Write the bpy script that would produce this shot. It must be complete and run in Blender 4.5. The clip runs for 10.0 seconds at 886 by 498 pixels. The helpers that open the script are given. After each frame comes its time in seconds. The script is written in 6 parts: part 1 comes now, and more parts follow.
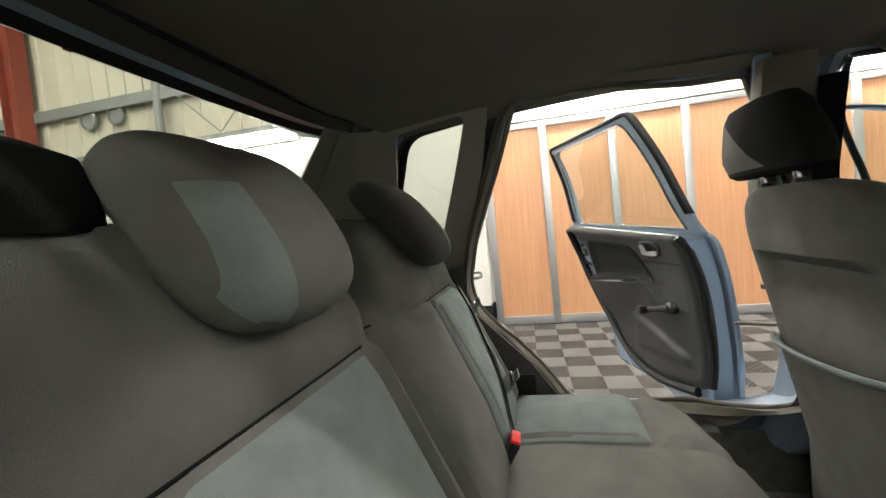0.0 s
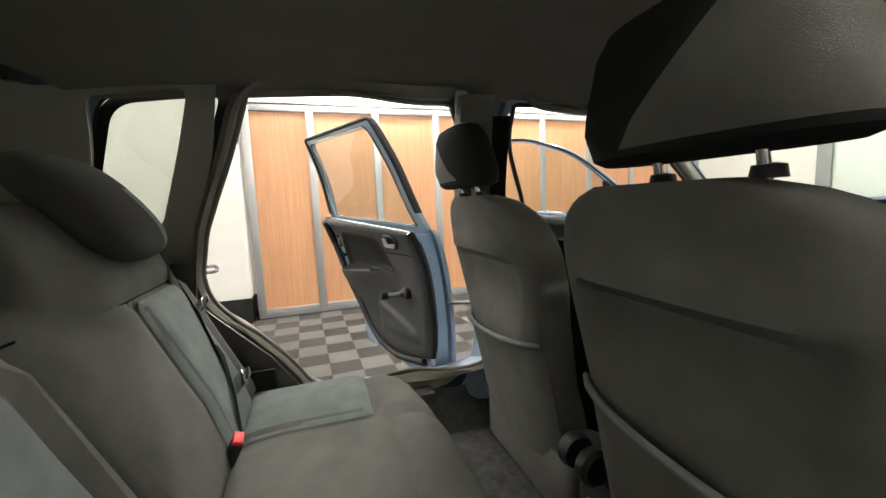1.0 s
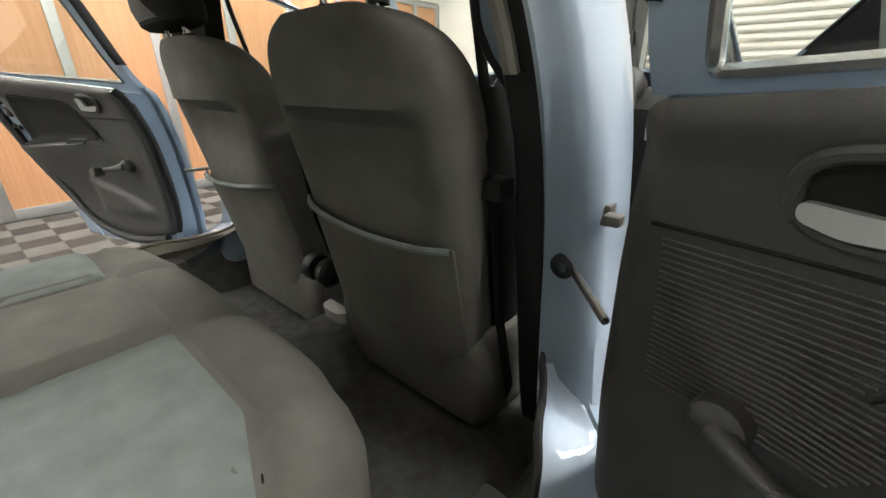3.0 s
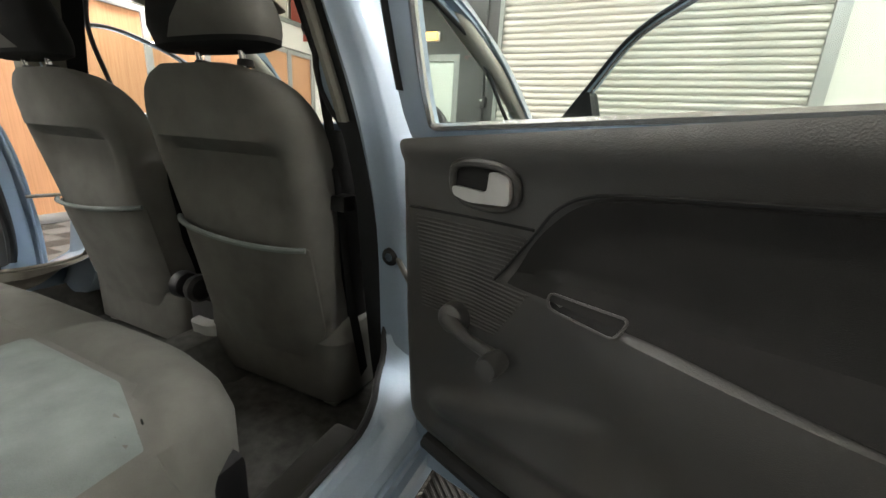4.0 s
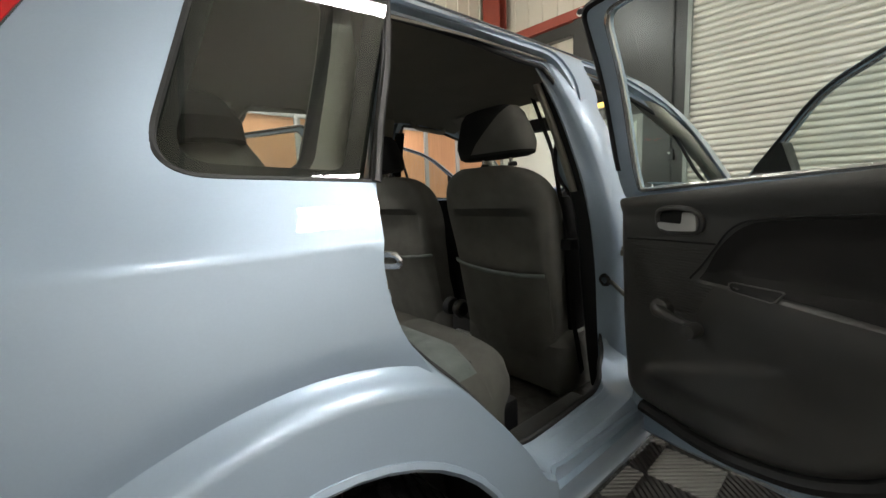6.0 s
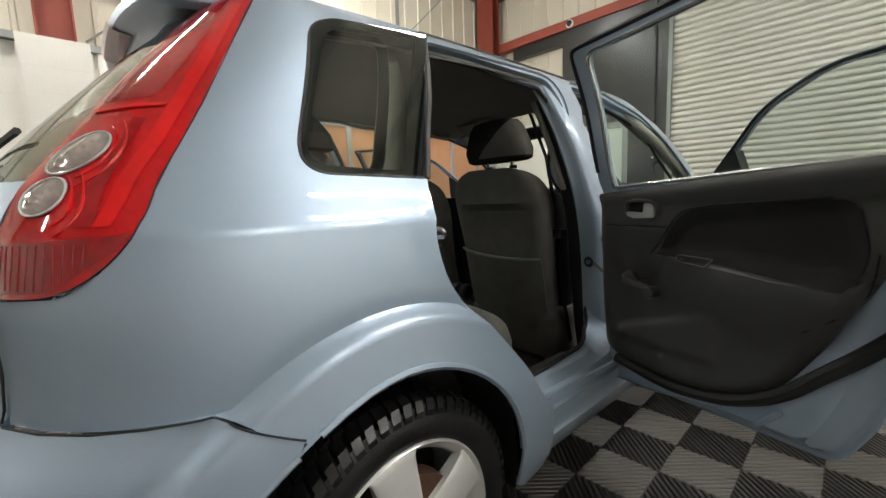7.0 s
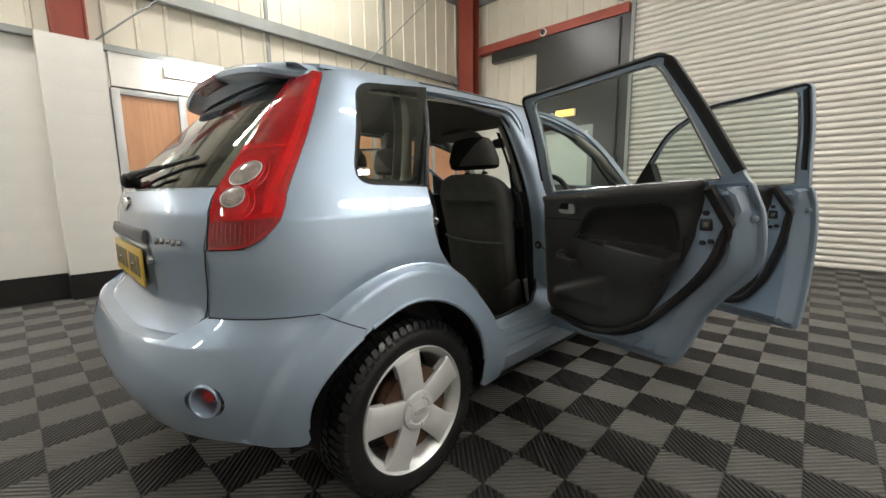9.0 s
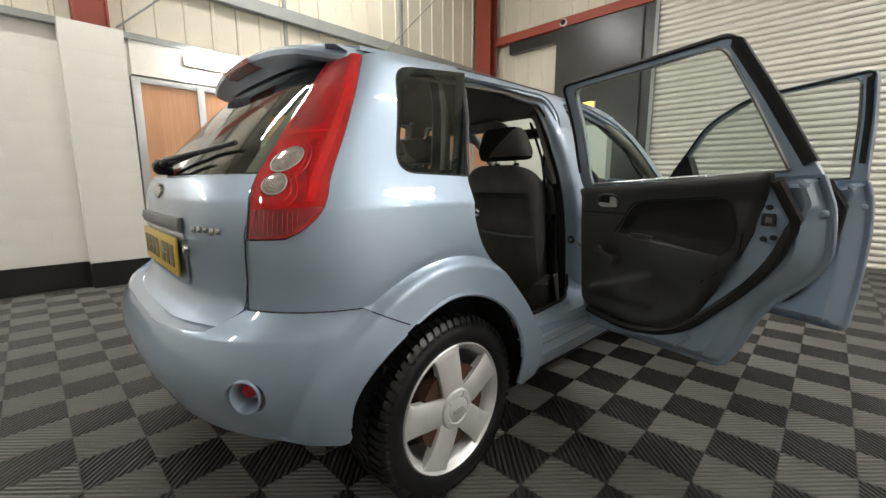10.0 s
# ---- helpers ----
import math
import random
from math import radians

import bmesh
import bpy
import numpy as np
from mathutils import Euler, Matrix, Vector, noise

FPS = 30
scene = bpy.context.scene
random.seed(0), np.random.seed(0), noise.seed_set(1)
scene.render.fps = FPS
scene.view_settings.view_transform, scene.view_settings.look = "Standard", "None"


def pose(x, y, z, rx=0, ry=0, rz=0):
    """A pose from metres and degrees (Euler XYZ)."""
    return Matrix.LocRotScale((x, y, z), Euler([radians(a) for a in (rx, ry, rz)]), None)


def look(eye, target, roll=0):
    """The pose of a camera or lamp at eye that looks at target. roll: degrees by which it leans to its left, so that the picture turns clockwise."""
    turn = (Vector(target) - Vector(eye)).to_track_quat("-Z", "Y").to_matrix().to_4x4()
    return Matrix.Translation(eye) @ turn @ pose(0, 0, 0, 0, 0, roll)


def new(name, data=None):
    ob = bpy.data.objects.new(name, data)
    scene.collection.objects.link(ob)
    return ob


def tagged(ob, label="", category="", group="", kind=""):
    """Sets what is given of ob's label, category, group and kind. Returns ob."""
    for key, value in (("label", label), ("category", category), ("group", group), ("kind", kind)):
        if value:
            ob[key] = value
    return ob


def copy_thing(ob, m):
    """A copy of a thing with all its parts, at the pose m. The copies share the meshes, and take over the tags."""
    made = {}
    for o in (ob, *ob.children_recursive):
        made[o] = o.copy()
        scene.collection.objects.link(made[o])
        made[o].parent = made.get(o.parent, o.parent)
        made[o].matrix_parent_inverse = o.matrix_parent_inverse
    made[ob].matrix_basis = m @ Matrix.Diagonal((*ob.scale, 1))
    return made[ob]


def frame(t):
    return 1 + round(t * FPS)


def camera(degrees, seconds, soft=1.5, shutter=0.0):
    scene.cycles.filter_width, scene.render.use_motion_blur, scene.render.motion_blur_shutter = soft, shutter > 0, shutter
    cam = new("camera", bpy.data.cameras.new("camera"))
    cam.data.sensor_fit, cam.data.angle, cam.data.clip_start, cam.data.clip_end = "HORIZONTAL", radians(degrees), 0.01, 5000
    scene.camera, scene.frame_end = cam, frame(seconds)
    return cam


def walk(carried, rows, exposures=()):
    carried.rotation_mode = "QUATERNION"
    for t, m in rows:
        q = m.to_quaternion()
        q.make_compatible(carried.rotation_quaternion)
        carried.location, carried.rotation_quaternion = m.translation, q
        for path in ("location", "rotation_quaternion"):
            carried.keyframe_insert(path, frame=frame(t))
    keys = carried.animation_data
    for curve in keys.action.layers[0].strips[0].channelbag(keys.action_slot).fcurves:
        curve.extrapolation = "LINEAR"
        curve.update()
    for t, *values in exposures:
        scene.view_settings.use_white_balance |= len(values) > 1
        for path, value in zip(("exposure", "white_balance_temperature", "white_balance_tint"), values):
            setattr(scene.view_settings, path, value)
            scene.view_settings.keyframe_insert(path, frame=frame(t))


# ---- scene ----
cam = camera(95.9, 10.0)
PATH = [
    (0, (-0.305, -0.205, 1.045), (-2.26, -0.614, 0.952), -5.7),
    (0.5, (-0.301, -0.168, 1.051), (-2.29, -0.023, 0.906), -4.0),
    (1, (-0.268, -0.109, 1.056), (-2.143, 0.548, 0.823), -2.4),
    (1.5, (-0.225, -0.081, 1.043), (-1.906, 0.929, 0.649), -1.6),
    (2, (-0.184, -0.083, 1.012), (-1.682, 1.102, 0.417), -1.4),
    (2.5, (-0.127, -0.105, 0.983), (-1.472, 1.182, 0.253), -1.2),
    (3, (-0.054, -0.133, 0.966), (-1.219, 1.299, 0.198), -0.3),
    (3.2, (-0.015, -0.177, 0.956), (-1.077, 1.359, 0.239), 0.7),
    (4.3, (0.185, -0.352, 0.965), (-0.497, 1.457, 0.451), 3.6),
    (4.5, (0.197, -0.393, 0.966), (-0.512, 1.413, 0.481), 2.9),
    (5, (0.207, -0.532, 0.969), (-0.907, 1.098, 0.646), -0.3),
    (5.5, (0.207, -0.679, 0.961), (-1.191, 0.732, 0.726), -1.6),
    (5.7, (0.223, -0.709, 0.973), (-1.218, 0.657, 0.736), -2.2),
    (6.8, (0.416, -0.935, 0.964), (-1.051, 0.397, 0.693), -2.3),
    (7, (0.416, -0.997, 0.954), (-1.011, 0.383, 0.709), -2.0),
    (7.2, (0.413, -1.063, 0.939), (-0.991, 0.342, 0.703), -1.6),
    (7.4, (0.437, -1.143, 0.947), (-0.94, 0.285, 0.692), -2.2),
    (7.5, (0.458, -1.18, 0.954), (-0.928, 0.236, 0.683), -1.8),
    (8, (0.55, -1.297, 0.962), (-0.799, 0.15, 0.664), -1.6),
    (8.5, (0.655, -1.332, 0.98), (-0.675, 0.132, 0.684), -1.1),
    (9, (0.742, -1.39, 0.986), (-0.6, 0.065, 0.695), -0.7),
    (9.5, (0.74, -1.42, 0.981), (-0.63, 0.008, 0.692), -0.5),
    (10, (0.631, -1.42, 0.975), (-0.739, 0.001, 0.654), -0.1),
]
walk(cam, [(t, look(eye, target, roll)) for t, eye, target, roll in PATH], exposures=[(0.0, 0.72), (2.4, 0.7), (3.2, 0.82), (4.3, 0.85), (4.9, 0.8), (5.5, 0.28), (7.0, -0.15), (8.0, -0.25), (10.0, -0.25)])

# ---- light ----
world = bpy.data.worlds.new("world")
scene.world = world
world.use_nodes = True
world.node_tree.nodes["Background"].inputs[0].default_value = (0.75, 0.8, 0.9, 1)
world.node_tree.nodes["Background"].inputs[1].default_value = 0.01


# ---- materials ----
def mat(name, col, rough=0.5, metal=0.0, var=0.12, scale=6.0, bump=0.0, bscale=80.0, coat=0.0, spec=0.5, col2=None, detail=4.0):
    """A surface with colour variation at two scales and a fine relief."""
    m = bpy.data.materials.new(name)
    m.use_nodes = True
    nt = m.node_tree
    b = nt.nodes["Principled BSDF"]
    tc = nt.nodes.new("ShaderNodeTexCoord")
    n1 = nt.nodes.new("ShaderNodeTexNoise")
    n1.inputs["Scale"].default_value, n1.inputs["Detail"].default_value = scale, detail
    n2 = nt.nodes.new("ShaderNodeTexNoise")
    n2.inputs["Scale"].default_value, n2.inputs["Detail"].default_value = bscale, 3.0
    nt.links.new(tc.outputs["Object"], n1.inputs["Vector"])
    nt.links.new(tc.outputs["Object"], n2.inputs["Vector"])
    mixf = nt.nodes.new("ShaderNodeMath")
    mixf.operation = "MULTIPLY_ADD"
    mixf.inputs[1].default_value = 0.35
    nt.links.new(n2.outputs["Fac"], mixf.inputs[0])
    sc = nt.nodes.new("ShaderNodeMath")
    sc.operation = "MULTIPLY"
    sc.inputs[1].default_value = 0.65
    nt.links.new(n1.outputs["Fac"], sc.inputs[0])
    nt.links.new(sc.outputs[0], mixf.inputs[2])
    ramp = nt.nodes.new("ShaderNodeValToRGB")
    ramp.color_ramp.elements[0].position, ramp.color_ramp.elements[1].position = 0.3, 0.7
    c2 = col2 or tuple(min(1.0, c * (1 + var)) for c in col)
    ramp.color_ramp.elements[0].color = (*[c * (1 - var) for c in col], 1)
    ramp.color_ramp.elements[1].color = (*c2, 1)
    nt.links.new(mixf.outputs[0], ramp.inputs[0])
    nt.links.new(ramp.outputs[0], b.inputs["Base Color"])
    b.inputs["Roughness"].default_value, b.inputs["Metallic"].default_value = rough, metal
    b.inputs["Specular IOR Level"].default_value = spec
    b.inputs["Coat Weight"].default_value = coat
    b.inputs["Coat Roughness"].default_value = 0.02
    if bump:
        bp = nt.nodes.new("ShaderNodeBump")
        bp.inputs["Strength"].default_value, bp.inputs["Distance"].default_value = bump, 0.002
        nt.links.new(n2.outputs["Fac"], bp.inputs["Height"])
        nt.links.new(bp.outputs[0], b.inputs["Normal"])
    return m


def glow(name, col, power):
    m = bpy.data.materials.new(name)
    m.use_nodes = True
    b = m.node_tree.nodes["Principled BSDF"]
    b.inputs["Base Color"].default_value = (*col, 1)
    b.inputs["Emission Color"].default_value = (*col, 1)
    b.inputs["Emission Strength"].default_value = power
    return m


def glass(name, col, rough=0.0, gloss=0.055):
    """A thin pane: tinted see-through with the gloss of glass."""
    m = bpy.data.materials.new(name)
    m.use_nodes = True
    nt = m.node_tree
    out = nt.nodes["Material Output"]
    nt.nodes.remove(nt.nodes["Principled BSDF"])
    tr = nt.nodes.new("ShaderNodeBsdfTransparent")
    tr.inputs[0].default_value = (*col, 1)
    gl = nt.nodes.new("ShaderNodeBsdfGlossy")
    gl.inputs["Roughness"].default_value = rough
    lw = nt.nodes.new("ShaderNodeLayerWeight")
    lw.inputs[0].default_value = 0.5
    pw = nt.nodes.new("ShaderNodeMath")
    pw.operation = "POWER"
    pw.inputs[1].default_value = 4.0
    nt.links.new(lw.outputs["Facing"], pw.inputs[0])
    fr = nt.nodes.new("ShaderNodeMath")
    fr.operation = "MULTIPLY_ADD"
    fr.inputs[1].default_value, fr.inputs[2].default_value = 0.85, gloss
    nt.links.new(pw.outputs[0], fr.inputs[0])
    mx = nt.nodes.new("ShaderNodeMixShader")
    nt.links.new(fr.outputs[0], mx.inputs[0])
    nt.links.new(tr.outputs[0], mx.inputs[1])
    nt.links.new(gl.outputs[0], mx.inputs[2])
    nt.links.new(mx.outputs[0], out.inputs[0])
    return m


M = {
    "paint": mat("blue_paint", (0.32, 0.405, 0.51), 0.42, 0.42, 0.03, 3, 0, 300, coat=1.0),
    "jamb": mat("blue_jamb_paint", (0.33, 0.41, 0.51), 0.42, 0.2, 0.06, 5, 0, 200, coat=1.0),
    "cloth": mat("dark_grey_cloth", (0.116, 0.114, 0.104), 0.95, 0, 0.18, 14, 0.5, 900, spec=0.15),
    "cloth_light": mat("blue_grey_cloth", (0.165, 0.185, 0.178), 0.95, 0, 0.22, 18, 0.5, 900, spec=0.15),
    "cloth_black": mat("black_cloth", (0.009, 0.009, 0.009), 0.95, 0, 0.2, 14, 0.4, 900, spec=0.1),
    "trim": mat("dark_grey_plastic", (0.050, 0.049, 0.047), 0.42, 0, 0.12, 12, 0.35, 700),
    "trim_black": mat("black_plastic", (0.008, 0.008, 0.009), 0.5, 0, 0.15, 12, 0.3, 700),
    "trim_pale": mat("pale_grey_plastic", (0.27, 0.26, 0.23), 0.6, 0, 0.06, 9, 0.05, 600),
    "cloth_shaded": mat("shaded_grey_cloth", (0.055, 0.053, 0.049), 0.95, 0, 0.18, 14, 0.5, 900, spec=0.15),
    "headrest_side": mat("dark_headrest_tone", (0.018, 0.018, 0.018), 0.95, 0, 0.2, 14, 0.4, 900, spec=0.1),
    "grip": mat("grey_bumper_plastic", (0.13, 0.13, 0.135), 0.5, 0, 0.1, 12, 0.3, 500),
    "cloth_door": mat("black_door_cloth", (0.018, 0.0175, 0.017), 0.85, 0, 0.2, 14, 0.4, 900, spec=0.2),
    "rubber": mat("black_rubber", (0.010, 0.010, 0.011), 0.6, 0, 0.2, 20, 0.2, 300),
    "tyre": mat("tyre_rubber", (0.009, 0.009, 0.009), 0.3, 0, 0.3, 18, 0.4, 260),
    "liner": mat("headliner_cloth", (0.19, 0.178, 0.152), 0.98, 0, 0.08, 8, 0.3, 900, spec=0.1),
    "carpet": mat("dark_carpet", (0.068, 0.067, 0.063), 1.0, 0, 0.4, 30, 0.8, 500, spec=0.05),
    "alloy": mat("silver_alloy", (0.68, 0.68, 0.68), 0.34, 0.35, 0.08, 20, 0.15, 400, coat=0.2),
    "chrome": mat("bright_metal", (0.6, 0.6, 0.6), 0.22, 0.9, 0.05, 20),
    "satin": mat("satin_silver_plastic", (0.50, 0.50, 0.49), 0.35, 0.4, 0.05, 20),
    "steel": mat("dull_steel", (0.20, 0.19, 0.17), 0.45, 0.8, 0.25, 30),
    "rust": mat("rusty_iron", (0.075, 0.036, 0.02), 0.85, 0.2, 0.4, 25, 0.5, 200),
    "red_plastic": mat("red_plastic", (0.65, 0.02, 0.015), 0.4, 0, 0.05, 10),
    "white_wall": mat("white_painted_block", (0.74, 0.72, 0.67), 0.7, 0, 0.05, 2.5, 0.5, 70),
    "black_wall": mat("black_wall_paint", (0.012, 0.012, 0.011), 0.28, 0, 0.3, 3, 0.4, 60),
    "cream": mat("cream_steel_cladding", (0.58, 0.54, 0.44), 0.5, 0, 0.07, 1.5, 0.1, 60),
    "red_steel": mat("red_oxide_steel", (0.26, 0.05, 0.03), 0.55, 0, 0.15, 4, 0.3, 80),
    "grey_steel": mat("grey_galvanised_steel", (0.24, 0.25, 0.24), 0.5, 0.3, 0.12, 5, 0.2, 80),
    "alu": mat("brushed_aluminium", (0.38, 0.38, 0.38), 0.4, 0.6, 0.06, 6, 0.1, 200),
    "shutter": mat("pale_shutter_steel", (0.62, 0.59, 0.54), 0.42, 0.1, 0.06, 2, 0.1, 60),
    "plate": mat("yellow_plate", (0.75, 0.50, 0.06), 0.35, 0, 0.04, 8),
    "plate_ink": mat("faded_plate_ink", (0.17, 0.13, 0.04), 0.45, 0, 0.3, 40),
    "white_paint": mat("white_gloss_paint", (0.72, 0.72, 0.69), 0.4, 0, 0.04, 3),
    "grey_door": mat("pale_grey_door_paint", (0.62, 0.66, 0.60), 0.45, 0, 0.05, 3),
    "ceiling": mat("roof_lining", (0.55, 0.53, 0.46), 0.7, 0, 0.06, 2),
    "tile_light": mat("grey_pvc_tile", (0.105, 0.10, 0.092), 0.55, 0, 0.12, 5, 0.1, 90),
    "tile_dark": mat("black_pvc_tile", (0.030, 0.028, 0.026), 0.5, 0, 0.2, 5, 0.1, 90),
    # near-black: shade of recesses put into the colour, also seams and glass border
    "void": mat("recess_shade_and_black", (0.006, 0.006, 0.006), 0.9),
}
M["glass"] = glass("clear_car_glass", (0.80, 0.86, 0.83))
M["glass_dark"] = glass("tinted_car_glass", (0.60, 0.64, 0.59), 0.0, 0.075)
M["glass_rear"] = glass("tinted_rear_glass", (0.62, 0.66, 0.60), 0.0, 0.10)
M["brake_red"] = mat("dark_red_lamp_plastic", (0.30, 0.006, 0.012), 0.15, 0, 0.2, 10, coat=0.8)
M["lamp_on"] = glow("lit_lamp", (1.0, 0.98, 0.935), 150.0)
M["amber_on"] = glow("lit_amber_lamp", (1.0, 0.56, 0.12), 2.6)


# ---- mesh helpers ----
def mesh_of(bm, name, smooth=False):
    me = bpy.data.meshes.new(name)
    bmesh.ops.recalc_face_normals(bm, faces=bm.faces)
    bm.to_mesh(me)
    bm.free()
    if smooth:
        me.shade_smooth()
        me.set_sharp_from_angle(angle=radians(38))
    return me


def part(name, bm, material, parent=None, label="", smooth=True):
    me = bm if isinstance(bm, bpy.types.Mesh) else mesh_of(bm, name, smooth)
    if not me.materials:
        for m in material if isinstance(material, (list, tuple)) else (material,):
            me.materials.append(M[m] if isinstance(m, str) else m)
    ob = new(name, me)
    if parent is not None:
        ob.parent = parent
    if label:
        ob["label"] = label
    return ob


def thing(name, label, category, group="", kind="", at=None):
    ob = new(name)
    ob.empty_display_size = 0.1
    if at is not None:
        ob.matrix_world = at
    return tagged(ob, label, category, group, kind)


def boxes(*specs, bevel=0.0, seg=2):
    """One bmesh of boxes, each (x0, x1, y0, y1, z0, z1)."""
    bm = bmesh.new()
    for x0, x1, y0, y1, z0, z1 in specs:
        r = bmesh.ops.create_cube(bm, size=1.0)
        for v in r["verts"]:
            v.co = Vector(((x0 + x1) / 2 + v.co.x * (x1 - x0), (y0 + y1) / 2 + v.co.y * (y1 - y0), (z0 + z1) / 2 + v.co.z * (z1 - z0)))
    if bevel:
        bmesh.ops.bevel(bm, geom=list(bm.edges), offset=bevel, segments=seg, profile=0.6, affect="EDGES")
    return bm


def rounded(pts, r, n=5):
    """A polygon with its corners rounded; r may be one radius or one for each corner."""
    out = []
    k = len(pts)
    for i in range(k):
        p, a, b = (Vector(pts[j % k]) for j in (i, i - 1, i + 1))
        ri = r[i] if isinstance(r, (list, tuple)) else r
        da, db = (a - p), (b - p)
        la, lb = da.length, db.length
        ri = min(ri, la * 0.48, lb * 0.48)
        if ri < 1e-4:
            out.append(tuple(p))
            continue
        s, e = p + da / la * ri, p + db / lb * ri
        for j in range(n + 1):
            t = j / n
            out.append(tuple(s * (1 - t) ** 2 + p * 2 * t * (1 - t) + e * t ** 2))
    return out


def inside(p, poly):
    c, j = False, len(poly) - 1
    for i in range(len(poly)):
        (xi, yi), (xj, yj) = poly[i], poly[j]
        if (yi > p[1]) != (yj > p[1]) and p[0] < (xj - xi) * (p[1] - yi) / (yj - yi) + xi:
            c = not c
        j = i
    return c


def dense(poly, step):
    out = []
    for i in range(len(poly)):
        a, b = Vector(poly[i]), Vector(poly[(i + 1) % len(poly)])
        n = max(1, int((b - a).length / step + 0.5))
        out += [tuple(a.lerp(b, k / n)) for k in range(n)]
    return out


def sheet(outline, fn, step=0.03, holes=(), thick=0.0, inward=None, ustep=None, creases=()):
    """A curved panel: the plane outline (u, v), less its holes, laid on the surface fn(u, v) and given a thickness along inward(u, v)."""
    from mathutils.geometry import delaunay_2d_cdt
    loops = [dense(outline, step)] + [dense(h, step) for h in holes]
    verts, edges = [], []
    for lp in loops:
        s = len(verts)
        verts += [Vector(p) for p in lp]
        edges += [(s + i, s + (i + 1) % len(lp)) for i in range(len(lp))]
    rim = len(verts)
    for line in creases:
        last = -1
        for p in line:
            ok = inside(p, outline) and not any(inside(p, h) for h in holes) and min((Vector(p) - w).length_squared for w in verts[:rim]) > 1e-5
            if ok:
                verts.append(Vector(p))
                if last >= 0:
                    edges.append((last, len(verts) - 1))
            last = len(verts) - 1 if ok else -1
    us, vs = [p[0] for p in outline], [p[1] for p in outline]
    fixed = len(verts)
    su = ustep or step
    for i in range(int(min(us) / su) - 1, int(max(us) / su) + 2):
        for j in range(int(min(vs) / step) - 1, int(max(vs) / step) + 2):
            p = (i * su, j * step)
            if inside(p, outline) and not any(inside(p, h) for h in holes):
                if min((Vector(p) - w).length_squared for w in verts[:fixed]) > (0.42 * min(step, su)) ** 2:
                    verts.append(Vector(p))
    vo, _, fo, *_ = delaunay_2d_cdt(verts, edges, [], 1, 1e-6)
    bm = bmesh.new()
    top = [bm.verts.new(fn(v.x, v.y)) for v in vo]
    keep = []
    for f in fo:
        c = sum((vo[i] for i in f), Vector((0, 0))) / len(f)
        if inside(c, loops[0]) and not any(inside(c, h) for h in loops[1:]):
            keep.append(f)
            try:
                bm.faces.new([top[i] for i in f])
            except ValueError:
                pass
    if thick:
        bm.normal_update()
        low = []
        for v, q in zip(top, vo):
            d = inward(q.x, q.y) if inward else -v.normal
            low.append(bm.verts.new(v.co + Vector(d) * thick))
        count = {}
        for f in keep:
            bm.faces.new([low[i] for i in reversed(f)])
            for i in range(len(f)):
                e = (f[i], f[(i + 1) % len(f)])
                count[e] = 1
        for a, b in list(count):
            if (b, a) not in count:
                bm.faces.new([top[b], top[a], low[a], low[b]])
    loose = [v for v in bm.verts if not v.link_faces]
    bmesh.ops.delete(bm, geom=loose, context="VERTS")
    return bm


def tube(pts, r, n=8, closed=False, flat=1.0):
    """A round rod along points; r may vary point by point."""
    bm = bmesh.new()
    pts = [Vector(p) for p in pts]
    rings = []
    up = Vector((0.13, 0.21, 1)).normalized()
    for i, p in enumerate(pts):
        a = pts[i - 1] if (i or closed) else p
        b = pts[(i + 1) % len(pts)] if (i < len(pts) - 1 or closed) else p
        d = (b - a).normalized()
        s = d.cross(up)
        if s.length < 0.05:
            s = d.cross(Vector((1, 0, 0)))
        s.normalize()
        w = s.cross(d).normalized()
        ri = r[i] if isinstance(r, (list, tuple)) else r
        rings.append([bm.verts.new(p + (s * math.cos(2 * math.pi * k / n) + w * math.sin(2 * math.pi * k / n) * flat) * ri) for k in range(n)])
    for i in range(len(rings) - (0 if closed else 1)):
        a, b = rings[i], rings[(i + 1) % len(rings)]
        for k in range(n):
            bm.faces.new([a[k], a[(k + 1) % n], b[(k + 1) % n], b[k]])
    if not closed:
        bm.faces.new(rings[0])
        bm.faces.new(list(reversed(rings[-1])))
    return bm


def smooth_line(pts, n=6, closed=False):
    """Points of a Catmull-Rom curve through the given ones."""
    P = [Vector(p) for p in pts]
    out = []
    k = len(P)
    for i in range(k if closed else k - 1):
        p0 = P[(i - 1) % k] if (i or closed) else P[0]
        p1, p2 = P[i], P[(i + 1) % k]
        p3 = P[(i + 2) % k] if (i + 2 < k or closed) else P[-1]
        for j in range(n):
            t = j / n
            out.append(0.5 * (2 * p1 + (p2 - p0) * t + (2 * p0 - 5 * p1 + 4 * p2 - p3) * t * t + (3 * p1 - p0 - 3 * p2 + p3) * t ** 3))
    if not closed:
        out.append(P[-1])
    return out


def loft(rings, cap=True, closed=True):
    """Skin over rings of points, all of one length."""
    bm = bmesh.new()
    R = [[bm.verts.new(p) for p in ring] for ring in rings]
    n = len(R[0])
    for a, b in zip(R, R[1:]):
        for k in range(n if closed else n - 1):
            bm.faces.new([a[k], a[(k + 1) % n], b[(k + 1) % n], b[k]])
    if cap:
        bm.faces.new(R[0])
        bm.faces.new(list(reversed(R[-1])))
    return bm


